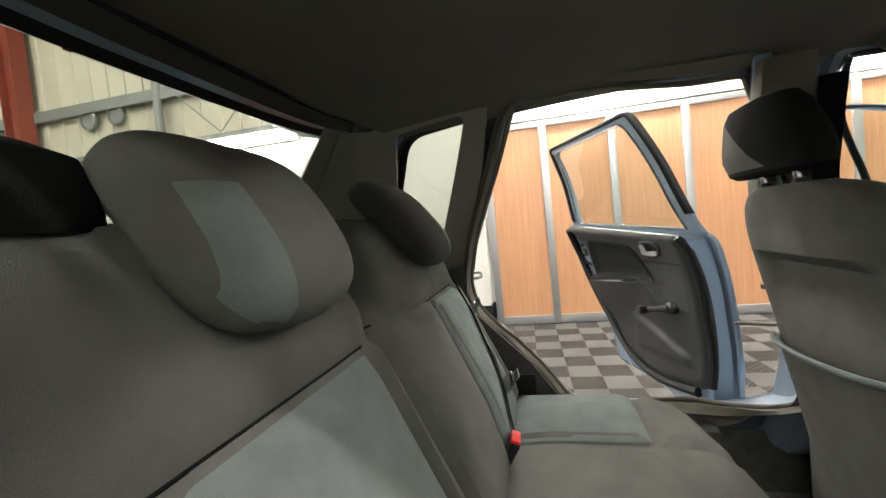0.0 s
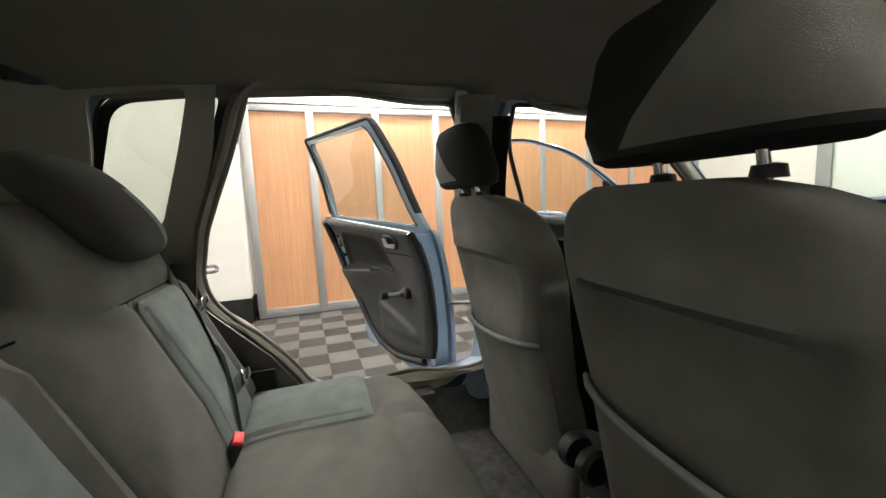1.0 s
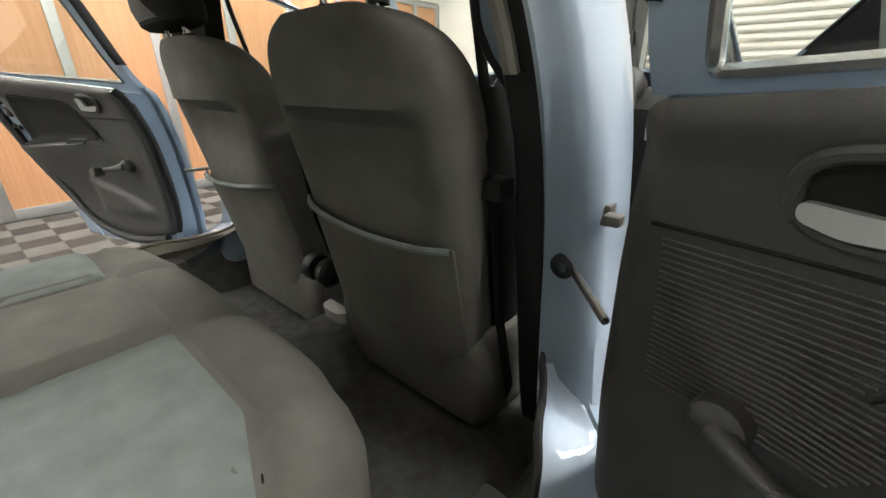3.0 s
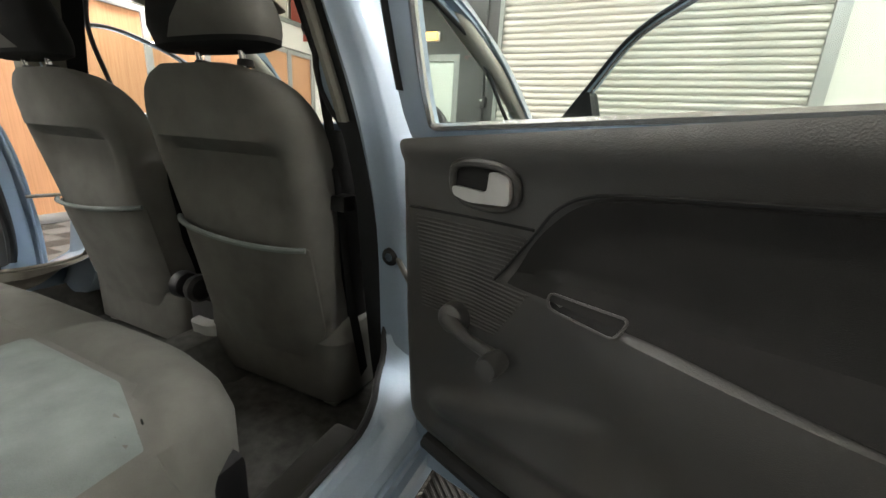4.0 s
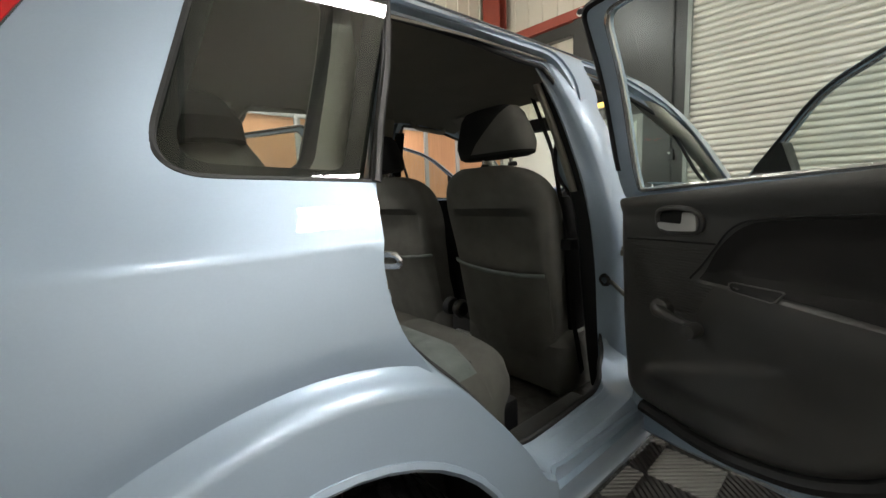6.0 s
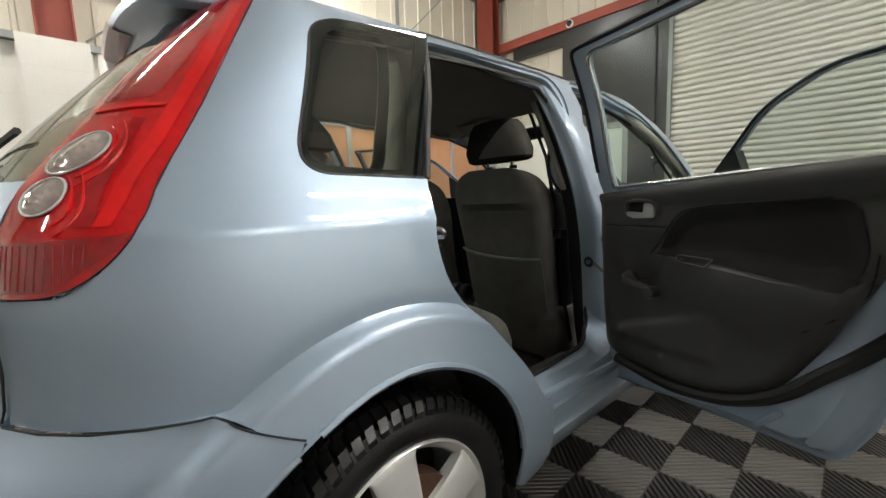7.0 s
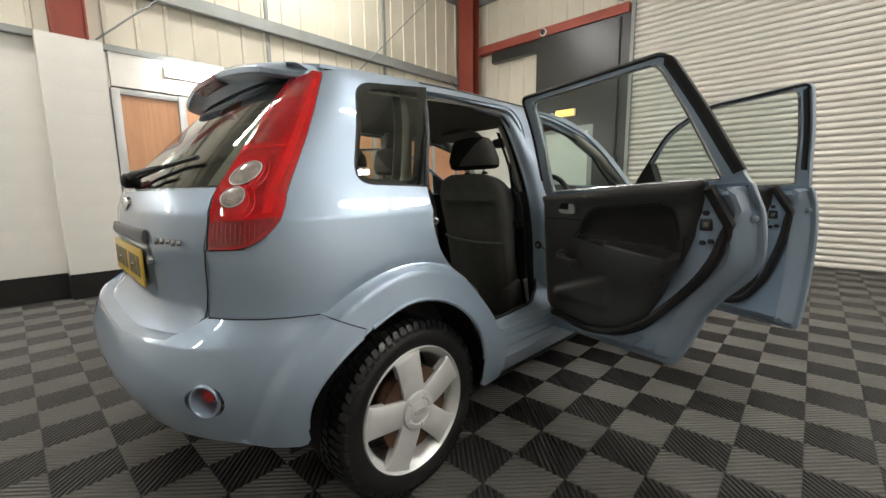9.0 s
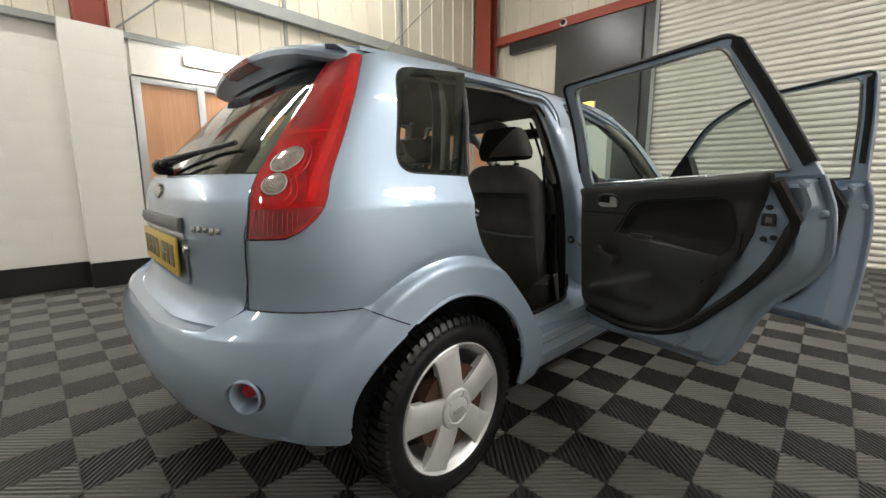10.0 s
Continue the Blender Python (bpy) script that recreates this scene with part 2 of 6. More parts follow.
def lathe(profile, n=48, axis="x"):
    """A turned shape: profile of (radius, along), about the x axis."""
    bm = bmesh.new()
    rings = [[bm.verts.new((a, r * math.cos(2 * math.pi * k / n), r * math.sin(2 * math.pi * k / n))) for k in range(n)] for r, a in profile]
    for a, b in zip(rings, rings[1:]):
        for k in range(n):
            bm.faces.new([a[k], a[(k + 1) % n], b[(k + 1) % n], b[k]])
    return bm


def interp(table, x):
    """Smooth value from a table of (x, value)."""
    if x <= table[0][0]:
        return table[0][1]
    for i, ((a, va), (b, vb)) in enumerate(zip(table, table[1:])):
        if x <= b:
            t = (x - a) / (b - a)
            pa = table[i - 1] if i else (2 * a - b, 2 * va - vb)
            pb = table[i + 2] if i + 2 < len(table) else (2 * b - a, 2 * vb - va)
            ma, mb = (vb - pa[1]) / (b - pa[0]) * (b - a), (pb[1] - va) / (pb[0] - a) * (b - a)
            return (2 * t ** 3 - 3 * t * t + 1) * va + (t ** 3 - 2 * t * t + t) * ma + (3 * t * t - 2 * t ** 3) * vb + (t ** 3 - t * t) * mb
    return table[-1][1]


# ---- the car's outer form ----
LOWER_WIDTH = [(0.16, 0.71), (0.3, 0.762), (0.5, 0.784), (0.67, 0.778), (0.8, 0.764), (0.918, 0.738)]
UPPER_WIDTH = [(0.918, 0.738), (1.0, 0.682), (1.2, 0.60), (1.32, 0.535), (1.38, 0.495), (1.43, 0.42)]
LOWER_REAR = [(0.16, 0.44), (0.25, 0.54), (0.35, 0.615), (0.42, 0.645), (0.5, 0.657), (0.6, 0.625), (0.67, 0.578), (0.85, 0.583), (0.935, 0.578)]
UPPER_REAR = [(0.935, 0.578), (1.0, 0.553), (1.2, 0.375), (1.36, 0.21), (1.43, 0.13)]
SIDE = [(0.0, 1.0), (0.5, 1.015), (1.0, 1.02), (1.6, 1.01), (2.1, 0.97), (2.5, 0.9)]


def width(z):
    """Half the body's width, with the crease along the shoulder."""
    return interp(LOWER_WIDTH if z < 0.918 else UPPER_WIDTH, z)


def hull(u, z):
    """The outer skin: u is metres ahead of the rear axle, or, below 0, the way round the tail to its middle at -1."""
    w, r = width(z), interp(LOWER_REAR if z < 0.935 else UPPER_REAR, z)
    if u >= 0:
        return Vector((w * interp(SIDE, u), u, z))
    a = min(1.0, -u) * math.pi / 2
    k = (math.cos(a) ** 3.3 + math.sin(a) ** 3.3) ** (-1 / 3.3)
    return Vector((w * math.cos(a) * k, -r * math.sin(a) * k, z))


def ramp(x, a, b):
    t = max(0.0, min(1.0, (x - a) / (b - a)))
    return t * t * (3 - 2 * t)


def skin(u, z):
    """The outer skin with the flare round the wheel arch and the pillar set back behind the doors."""
    p = hull(u, z)
    if 0.7 < u < 1.95 and 0.4 < z < 1.32:
        p.x -= 0.118 * ramp(u, 0.72, 0.93) * ramp(-u, -1.25, -1.15) * ramp(z, 0.41, 0.52) * ramp(-z, -1.31, -1.0)
    if z < 0.8 and p.y > -0.55 and p.y < 0.6:
        d = math.hypot(p.y, z - 0.29)
        p.x += 0.026 * ramp(0.474 - d, 0.0, 0.026) - 0.004 * ramp(0.50 - d, 0.0, 0.026) * (1 - ramp(0.474 - d, 0.0, 0.026)) + 0.014 * max(0.0, min(1.0, (0.445 - d) / 0.11))
    return p


def arc_line(r, shift=0.0):
    """A circle about the wheel on the outer skin, as (u, z), for a crease."""
    out = []
    for k in range(61):
        a = math.pi * k / 60
        y, z = r * math.cos(a), 0.29 + r * math.sin(a)
        if y >= 0:
            out.append((y + shift, z))
            continue
        lo, hi = -0.95, 0.0
        for _ in range(30):
            m_ = (lo + hi) / 2
            lo, hi = (m_, hi) if hull(m_, z).y < y else (lo, m_)
        out.append((lo + shift, z))
    return out


# ---- the hall ----
def plain_box(name, spec, material, label="", category="", kind="structure", bevel=0.0):
    ob = part(name, boxes(spec, bevel=bevel), material, smooth=bool(bevel))
    return tagged(ob, label, category or name.split("_")[0], kind=kind)


LEFT, FRONT, RIGHT, BACK, TOP = -4.45, 5.2, 5.2, -9.0, 5.4
floor = plain_box("floor", (LEFT - 0.4, RIGHT + 0.3, BACK - 0.3, FRONT + 0.4, -0.08, -0.006), "tile_dark", "black and grey ribbed interlocking garage floor tiles", "floor")
plain_box("ceiling", (LEFT - 0.4, RIGHT + 0.3, BACK - 0.3, FRONT + 0.4, TOP, TOP + 0.1), "ceiling", "pale lined roof of an industrial unit", "ceiling")
wall_left = plain_box("wall_west", (LEFT - 0.25, LEFT - 0.05, BACK, -0.55, 0.24, 2.37), "white_wall", "white painted blockwork wall", "wall")
wall_left2 = plain_box("wall_west_over_partition", (LEFT - 0.25, LEFT, -0.55, FRONT, 2.05, 2.37), "white_wall", "white painted blockwork above the orange partition", "wall")
pier = plain_box("pier", (LEFT - 0.2, LEFT + 0.13, -1.06, -0.6, 0.24, 2.4), "white_wall", "white painted block pier", "wall")
plain_box("baseboard_west", (LEFT - 0.2, LEFT - 0.045, BACK, -1.06, 0, 0.24), "black_wall", "black painted base of the block wall", "baseboard")
plain_box("baseboard_pier", (LEFT - 0.2, LEFT + 0.135, -1.06, -0.6, 0, 0.24), "black_wall", "black painted base of the pier", "baseboard")
plain_box("ledge_west", (LEFT - 0.45, LEFT + 0.02, BACK, FRONT, 2.37, 2.43), "grey_steel", "grey ledge on top of the block wall", "ledge")


def cladding(name, length, z0, z1, place, label):
    """Profiled sheet: flat pans with narrow trapezoid ribs, standing in the xz plane along x."""
    bm = bmesh.new()
    xs, x = [], 0.0
    while x < length:
        for dx, d in ((0.0, 0.0), (0.225, 0.0), (0.235, 0.018), (0.265, 0.018), (0.275, 0.0)):
            xs.append((x + dx, d))
        x += 0.275
    a = [bm.verts.new((px, -d, z0)) for px, d in xs]
    b = [bm.verts.new((px, -d, z1)) for px, d in xs]
    for i in range(len(xs) - 1):
        if (Vector(xs[i]) - Vector(xs[i + 1])).length > 1e-4:
            bm.faces.new([a[i], a[i + 1], b[i + 1], b[i]])
    ob = part(name, bm, "cream", smooth=False)
    ob.matrix_world = place
    return tagged(ob, label, "cladding", kind="structure")


cladding("cladding_west", FRONT - BACK + 0.3, 2.4, TOP, pose(LEFT - 0.3, BACK, 0, 0, 0, 90), "cream profiled steel wall cladding")
cladding("cladding_north", 5.2, 2.1, TOP, pose(LEFT - 0.3, FRONT + 0.12, 0), "cream profiled steel wall cladding")
plain_box("wall_north", (LEFT - 0.3, -3.05, FRONT, FRONT + 0.1, 0, 2.2), "white_wall", "white painted lower wall beside the grey door", "wall")
plain_box("wall_north_end", (2.02, RIGHT + 0.2, FRONT, FRONT + 0.2, 0, TOP), "white_wall", "cream painted block wall beside the shutter", "wall")
plain_box("wall_east", (RIGHT, RIGHT + 0.2, BACK, FRONT, 0, TOP), "white_wall", "white painted wall", "wall")
plain_box("wall_south", (LEFT - 0.3, RIGHT, BACK - 0.2, BACK, 0, TOP), "white_wall", "white painted wall", "wall")


def steel_column(name, x, y, z0, z1, w, d, label):
    """An H section standing upright."""
    t = 0.014
    bm = boxes((x - w / 2, x + w / 2, y - d / 2, y - d / 2 + t, z0, z1), (x - w / 2, x + w / 2, y + d / 2 - t, y + d / 2, z0, z1), (x - t / 2, x + t / 2, y - d / 2 + t, y + d / 2 - t, z0, z1))
    return tagged(part(name, bm, "red_steel", smooth=False), label, "column", kind="structure")


steel_column("column_corner", LEFT - 0.03, FRONT - 0.12, 2.2, TOP, 0.36, 0.2, "red oxide painted steel corner column")
steel_column("column_west", LEFT - 0.12, -0.8, 2.43, TOP, 0.2, 0.26, "red oxide painted steel column")
steel_column("column_west_far", LEFT - 0.12, -6.75, 2.43, TOP, 0.2, 0.26, "red oxide painted steel column")
tagged(part("beam_north", boxes((LEFT + 0.15, -1.5, FRONT - 0.06, FRONT + 0.1, 3.56, 3.70)), "red_steel", smooth=False), "red oxide painted steel beam over the door", "beam", kind="structure")
for zz in (3.05, 4.55):
    tagged(part("rail_west", boxes((LEFT - 0.29, LEFT - 0.2, BACK, FRONT, zz, zz + 0.14)), "grey_steel", smooth=False), "grey galvanised sheeting rail on the wall", "rail", kind="structure")
tagged(part("rail_north", boxes((LEFT, -1.5, FRONT + 0.02, FRONT + 0.1, 4.5, 4.64)), "grey_steel", smooth=False), "grey galvanised sheeting rail on the wall", "rail", kind="structure")

for y in (-2.75, -0.78, 1.19, 3.17):
    tagged(part("cladding_joint", boxes((LEFT - 0.31, LEFT - 0.262, y - 0.022, y + 0.022, 2.43, TOP)), "grey_steel", smooth=False), "grey strip over a cladding joint", "joint", kind="structure")

# black boarding, grey door, roller shutter on the front wall
plain_box("black_boarding", (-3.03, -1.44, FRONT - 0.03, FRONT + 0.1, 2.02, 3.56), "black_wall", "black painted boarding above the grey door", "panel")
plain_box("black_boarding_side", (-1.98, -1.44, FRONT - 0.03, FRONT + 0.1, 0, 2.02), "black_wall", "black painted boarding beside the shutter", "panel")
plain_box("black_lintel", (-4.0, -3.03, FRONT - 0.02, FRONT + 0.1, 3.36, 3.54), "black_wall", "black painted band below the red beam", "panel")

door_1 = thing("door_1", "pale grey painted steel door in a grey frame", "door", kind="structure")
part("door_frame", boxes((-3.05, -2.92, FRONT - 0.03, FRONT + 0.1, 0, 2.02), (-2.06, -1.98, FRONT - 0.03, FRONT + 0.1, 0, 2.02), (-2.92, -2.06, FRONT - 0.03, FRONT + 0.1, 1.93, 2.02)), "grey_steel", door_1, smooth=False)
part("door_leaf", boxes((-2.92, -2.06, FRONT, FRONT + 0.05, 0.01, 1.93), bevel=0.004), "grey_door", door_1)

shutter = thing("roller_shutter", "closed pale steel roller shutter of narrow curved slats", "shutter", kind="structure")
SLAT = 0.078
slat_bm = bmesh.new()
prof = [(-0.002, 0.0), (-0.020, 0.012), (-0.028, 0.03), (-0.024, 0.05), (-0.010, 0.064), (0.008, 0.070), (0.010, SLAT)]
ra = [slat_bm.verts.new((-1.44, d, z)) for d, z in prof]
rb = [slat_bm.verts.new((1.9, d, z)) for d, z in prof]
for i in range(len(prof) - 1):
    slat_bm.faces.new([ra[i], rb[i], rb[i + 1], ra[i + 1]])
slat_me = mesh_of(slat_bm, "slat", True)
slat_me.materials.append(M["shutter"])
for i in range(int(TOP / SLAT)):
    s = part("slat", slat_me, "shutter", shutter)
    s.location = (0, FRONT + 0.03, i * SLAT)
part("guide", boxes((1.89, 2.02, FRONT - 0.03, FRONT + 0.08, 0, TOP)), "alu", shutter, smooth=False)
part("guide", boxes((-1.47, -1.42, FRONT - 0.035, FRONT + 0.08, 0, TOP)), "grey_steel", shutter, smooth=False)

# orange partition with aluminium posts
partition = thing("partition", "orange wood-effect partition with aluminium posts and rails", "partition", kind="structure")
wood = mat("orange_wood_laminate", (0.72, 0.36, 0.14), 0.45, 0, 0.05, 3)
nt = wood.node_tree
tcn = nt.nodes.new("ShaderNodeTexCoord")
mp = nt.nodes.new("ShaderNodeMapping")
mp.inputs["Scale"].default_value = (1, 28, 0.7)
nz = nt.nodes.new("ShaderNodeTexNoise")
nz.inputs["Scale"].default_value, nz.inputs["Detail"].default_value = 3.0, 6.0
rp = nt.nodes.new("ShaderNodeValToRGB")
rp.color_ramp.elements[0].color, rp.color_ramp.elements[1].color = (0.50, 0.245, 0.12, 1), (0.61, 0.32, 0.17, 1)
rp.color_ramp.elements[0].position, rp.color_ramp.elements[1].position = 0.3, 0.7
nt.links.new(tcn.outputs["Object"], mp.inputs["Vector"])
nt.links.new(mp.outputs[0], nz.inputs["Vector"])
nt.links.new(nz.outputs["Fac"], rp.inputs[0])
nt.links.new(rp.outputs[0], nt.nodes["Principled BSDF"].inputs["Base Color"])
M["wood"] = wood
posts = [-0.53, 0.04, 0.68, 1.33, 2.0, 2.66, 3.33, 4.0, 4.66, 5.15]
for i, y in enumerate(posts):
    part("post", boxes((LEFT - 0.06, LEFT + 0.022, y - 0.036, y + 0.036, 0.0, 2.03), bevel=0.004), "alu", partition)
    if i:
        part("panel", boxes((LEFT - 0.04, LEFT - 0.002, posts[i - 1] + 0.036, y - 0.036, 0.085, 1.97)), "wood", partition, smooth=False)
        part("rail", boxes((LEFT - 0.05, LEFT + 0.016, posts[i - 1] + 0.036, y - 0.036, 0, 0.085), bevel=0.003), "alu", partition)
        part("rail", boxes((LEFT - 0.05, LEFT + 0.016, posts[i - 1] + 0.036, y - 0.036, 1.97, 2.03), bevel=0.003), "alu", partition)

# lamps: long battens under the roof, most added as fill, bulkheads on the walls
def batten(x, y, z, length, along_y, name="unseen_ceiling_light", label="unseen lit white batten lamp hung below the roof, inferred from reflections or added as fill", power="lamp_on"):
    t = thing(name, label, "lamp", group="lit lamps", at=pose(x, y, z, 0, 0, 90 if along_y else 0))
    part("housing", boxes((-length / 2, length / 2, -0.07, 0.07, 0.0, 0.06), bevel=0.01), "white_paint", t)
    part("diffuser", boxes((-length / 2 + 0.02, length / 2 - 0.02, -0.06, 0.06, -0.04, 0.0), bevel=0.012), power, t)
    part("hanger", tube([(0, 0, 0.06), (0, 0, TOP - z)], 0.006), "grey_steel", t)
    return t



# small fittings on the walls
bulk = thing("bulkhead_lamp", "lit amber bulkhead lamp on the black boarding over the door", "lamp", at=pose(-2.45, FRONT - 0.03, 2.24))
part("lamp_base", boxes((-0.17, 0.17, -0.03, 0.0, -0.06, 0.06), bevel=0.01), "white_paint", bulk)
part("lamp_diffuser", boxes((-0.155, 0.155, -0.09, -0.03, -0.048, 0.048), bevel=0.02), "amber_on", bulk)
part("lamp_cable", tube(smooth_line([(-0.17, -0.012, 0.0), (-0.30, -0.012, 0.03), (-0.44, -0.012, -0.06), (-0.52, -0.012, 0.02)], 5), 0.006, 6), "white_paint", bulk)
cam_dome = thing("dome_camera", "small white dome camera on the red beam", "camera", at=pose(-2.89, FRONT - 0.06, 3.62))
part("mount", lathe([(0.06, 0.0), (0.06, -0.02), (0.05, -0.03), (0.0, -0.03)], 24), "white_paint", cam_dome).matrix_local = pose(0, 0, 0, 0, 0, 90)
part("dome", lathe([(0.046, -0.028), (0.04, -0.05), (0.025, -0.066), (0.0, -0.072)], 24), "trim_black", cam_dome).matrix_local = pose(0, 0, 0, 0, 0, 90)
sw = thing("switch_box", "small dark switch box with a conduit on the black boarding", "switch", at=pose(-1.62, FRONT - 0.03, 1.42))
part("box", boxes((-0.05, 0.05, -0.05, 0.0, -0.07, 0.07), bevel=0.008), "trim_black", sw)
part("button", lathe([(0.016, 0.0), (0.015, -0.012), (0.0, -0.013)], 14), "satin", sw).matrix_local = Matrix.Translation((0, -0.05, 0.02)) @ pose(0, 0, 0, 0, 0, 90)
part("conduit", tube([(0, -0.02, 0.07), (0, -0.02, 2.1)], 0.012, 8), "trim_black", sw)
part("loose_cable", tube(smooth_line([(0, -0.02, -0.07), (0.02, -0.03, -0.35), (-0.05, -0.03, -0.7), (0.0, -0.02, -1.0)], 6), 0.006, 6), "trim_black", sw)
for y in (-5.3, -5.75):
    lf = thing("round_fitting", "round white wall fitting high on the cladding", "fitting", at=pose(LEFT - 0.27, y, 2.97))
    part("bezel", lathe([(0.13, 0.0), (0.13, 0.05), (0.105, 0.06), (0.10, 0.035), (0.0, 0.03)], 28), "grey_steel", lf)
part("pipe_west", tube([(LEFT - 0.2, -4.6, 2.43), (LEFT - 0.2, -4.6, TOP)], 0.05, 12), "grey_steel")
tagged(bpy.data.objects["pipe_west"], "grey vertical pipe on the cladding", "pipe", kind="structure")
for y0, z0, y1, z1 in ((-0.6, 2.5, 2.2, 5.2), (2.2, 2.5, 5.0, 5.2), (-6.6, 5.2, -3.7, 2.5), (-3.7, 2.5, -0.95, 5.2)):
    tagged(part("bracing_rod", tube([(LEFT - 0.16, y0, z0), (LEFT - 0.16, y1, z1)], 0.009, 8), "grey_steel"), "thin steel bracing rod across the cladding", "bracing", kind="structure")
tagged(part("bracing_rod", tube([(LEFT + 0.2, FRONT + 0.02, 5.2), (-1.6, FRONT + 0.02, 3.75)], 0.009, 8), "grey_steel"), "thin steel bracing rod across the cladding", "bracing", kind="structure")
# purlins under the roof
for k in range(9):
    tagged(part("purlin", boxes((LEFT - 0.2, RIGHT + 0.1, BACK + 0.9 + 1.6 * k, BACK + 0.96 + 1.6 * k, TOP - 0.2, TOP - 0.01)), "grey_steel", smooth=False), "grey galvanised roof purlin", "purlin", kind="structure")
# battens out of view, added to fill the cabin and flanks with light
for lx, ly in ((-3.5, 1.4), (-3.2, -1.8), (3.9, -0.3), (3.9, 2.2), (-2.2, -6.0)):
    batten(lx, ly, 4.6, 1.5, True)
# two battens placed from their reflections along the car's shoulder
batten(1.25, 1.52, 4.6, 1.55, True)
batten(1.25, 2.66, 4.6, 0.5, True)


def wall_batten(y, z, length, x=LEFT):
    t = thing("wall_or_fill_light", "lit white batten lamp fixed to the wall, the forward one added as fill", "lamp", group="lit lamps", at=pose(x, y, z, 0, 0, 90))
    part("housing", boxes((-length / 2, length / 2, -0.05, 0.0, -0.05, 0.05), bevel=0.008), "white_paint", t)
    part("diffuser", boxes((-length / 2 + 0.02, length / 2 - 0.02, -0.085, -0.05, -0.042, 0.042), bevel=0.012), "lamp_on", t)
    return t


# the batten at 2.6 is unseen and added as fill, the first lengthened
wall_batten(0.6, 2.26, 1.4, LEFT)
wall_batten(2.6, 2.26, 1.4, LEFT)
wall_batten(-3.3, 2.28, 1.4, LEFT - 0.05)
# ---- the car ----
CAR = pose(-0.9155, -0.543, 0, 0, 0, -2.0)
car = thing("car", "light blue metallic hatchback parked with its doors open", "car", at=CAR)
FLIP = Matrix.Diagonal((-1, 1, 1, 1))


def twin(ob):
    """The mirror image of a part on the other side of the car."""
    return copy_thing(ob, FLIP @ ob.matrix_basis)


def carpart(name, bm, material, label="", both=False, parent=None, smooth=True):
    ob = part(name, bm, material, parent or car, label, smooth)
    if both:
        twin(ob)
    return ob


def inset_loop(loop, d):
    """The loop moved inwards by d in its plane."""
    n = len(loop)
    area = sum(loop[i][0] * loop[(i + 1) % n][1] - loop[(i + 1) % n][0] * loop[i][1] for i in range(n))
    s = 1 if area > 0 else -1
    out = []
    for i in range(n):
        a, b = Vector(loop[i - 1]), Vector(loop[(i + 1) % n])
        t = (b - a)
        if t.length < 1e-9:
            out.append(tuple(loop[i]))
            continue
        t.normalize()
        out.append((loop[i][0] - t.y * d * s, loop[i][1] + t.x * d * s))
    return out


def fold_share(u, v):
    """How far the folds of an opening step inwards: little at the tail, straight in along the middle pillar."""
    return 0.35 + 0.65 * ramp(u, 0.45, 0.8) - 1.35 * ramp(u, 0.80, 0.95) * ramp(v, 0.40, 0.53) * ramp(-v, -1.34, -1.2)


def reveal(loop, fn, steps):
    """The folded edge of an opening: the loop carried inwards step by step (shrink, depth)."""
    loop = dense(loop, 0.025)
    rings = []
    for shrink, depth in steps:
        lp = inset_loop(loop, shrink) if shrink else loop
        if shrink > 0:
            k = [fold_share(u, v) for u, v in loop]
            lp = [(u + (a - u) * f, v + (b - v) * f) for (u, v), (a, b), f in zip(loop, lp, k)]
        rings.append([fn(u, v) + Vector((-depth * (1 - 0.4 * ramp(v, 1.0, 1.3)), 0, 0)) for u, v in lp])
    return loft(rings, cap=False)


ARCH = [(0.322 * math.cos(a) - 0.02, 0.335 + 0.325 * math.sin(a)) for a in [math.pi * k / 24 for k in range(25)]]


def round_tail(y, z):
    """The way u along the skin at which it lies y ahead of the axle."""
    if y >= 0:
        return y
    lo, hi = -0.95, 0.0
    for _ in range(30):
        m_ = (lo + hi) / 2
        lo, hi = (m_, hi) if hull(m_, z).y < y else (lo, m_)
    return lo


QWIN = [(round_tail(y, z), z) for y, z in dense(rounded([(hull(-0.150, 1.008).y, 1.008), (-0.012, 1.338), (0.30, 1.372), (0.145, 1.0)], [0.07, 0.065, 0.006, 0.006], 12), 0.03)]
OPEN_R = rounded([(0.150, 1.0), (0.112, 0.88), (0.125, 0.785), (0.33, 0.55), (0.40, 0.44), (0.88, 0.415), (0.99, 0.52), (0.995, 0.78), (0.945, 0.95), (0.898, 1.12), (0.905, 1.385), (0.308, 1.365)], [0.03, 0.04, 0.08, 0.06, 0.06, 0.09, 0.12, 0.08, 0.08, 0.08, 0.09, 0.02])
OPEN_F = rounded([(1.07, 0.5), (1.13, 0.41), (1.95, 0.36), (2.06, 0.5), (2.08, 0.95), (1.62, 1.31), (1.25, 1.385), (1.0, 1.385), (1.0, 1.1), (1.07, 0.85)], [0.06, 0.06, 0.06, 0.06, 0.06, 0.1, 0.08, 0.06, 0.12, 0.12])
ROOF_EDGE = [(-0.31, 1.362), (-0.2, 1.372), (0.0, 1.39), (0.3, 1.412), (0.6, 1.425), (1.3, 1.42), (1.5, 1.385), (1.75, 1.28), (2.15, 0.99)]
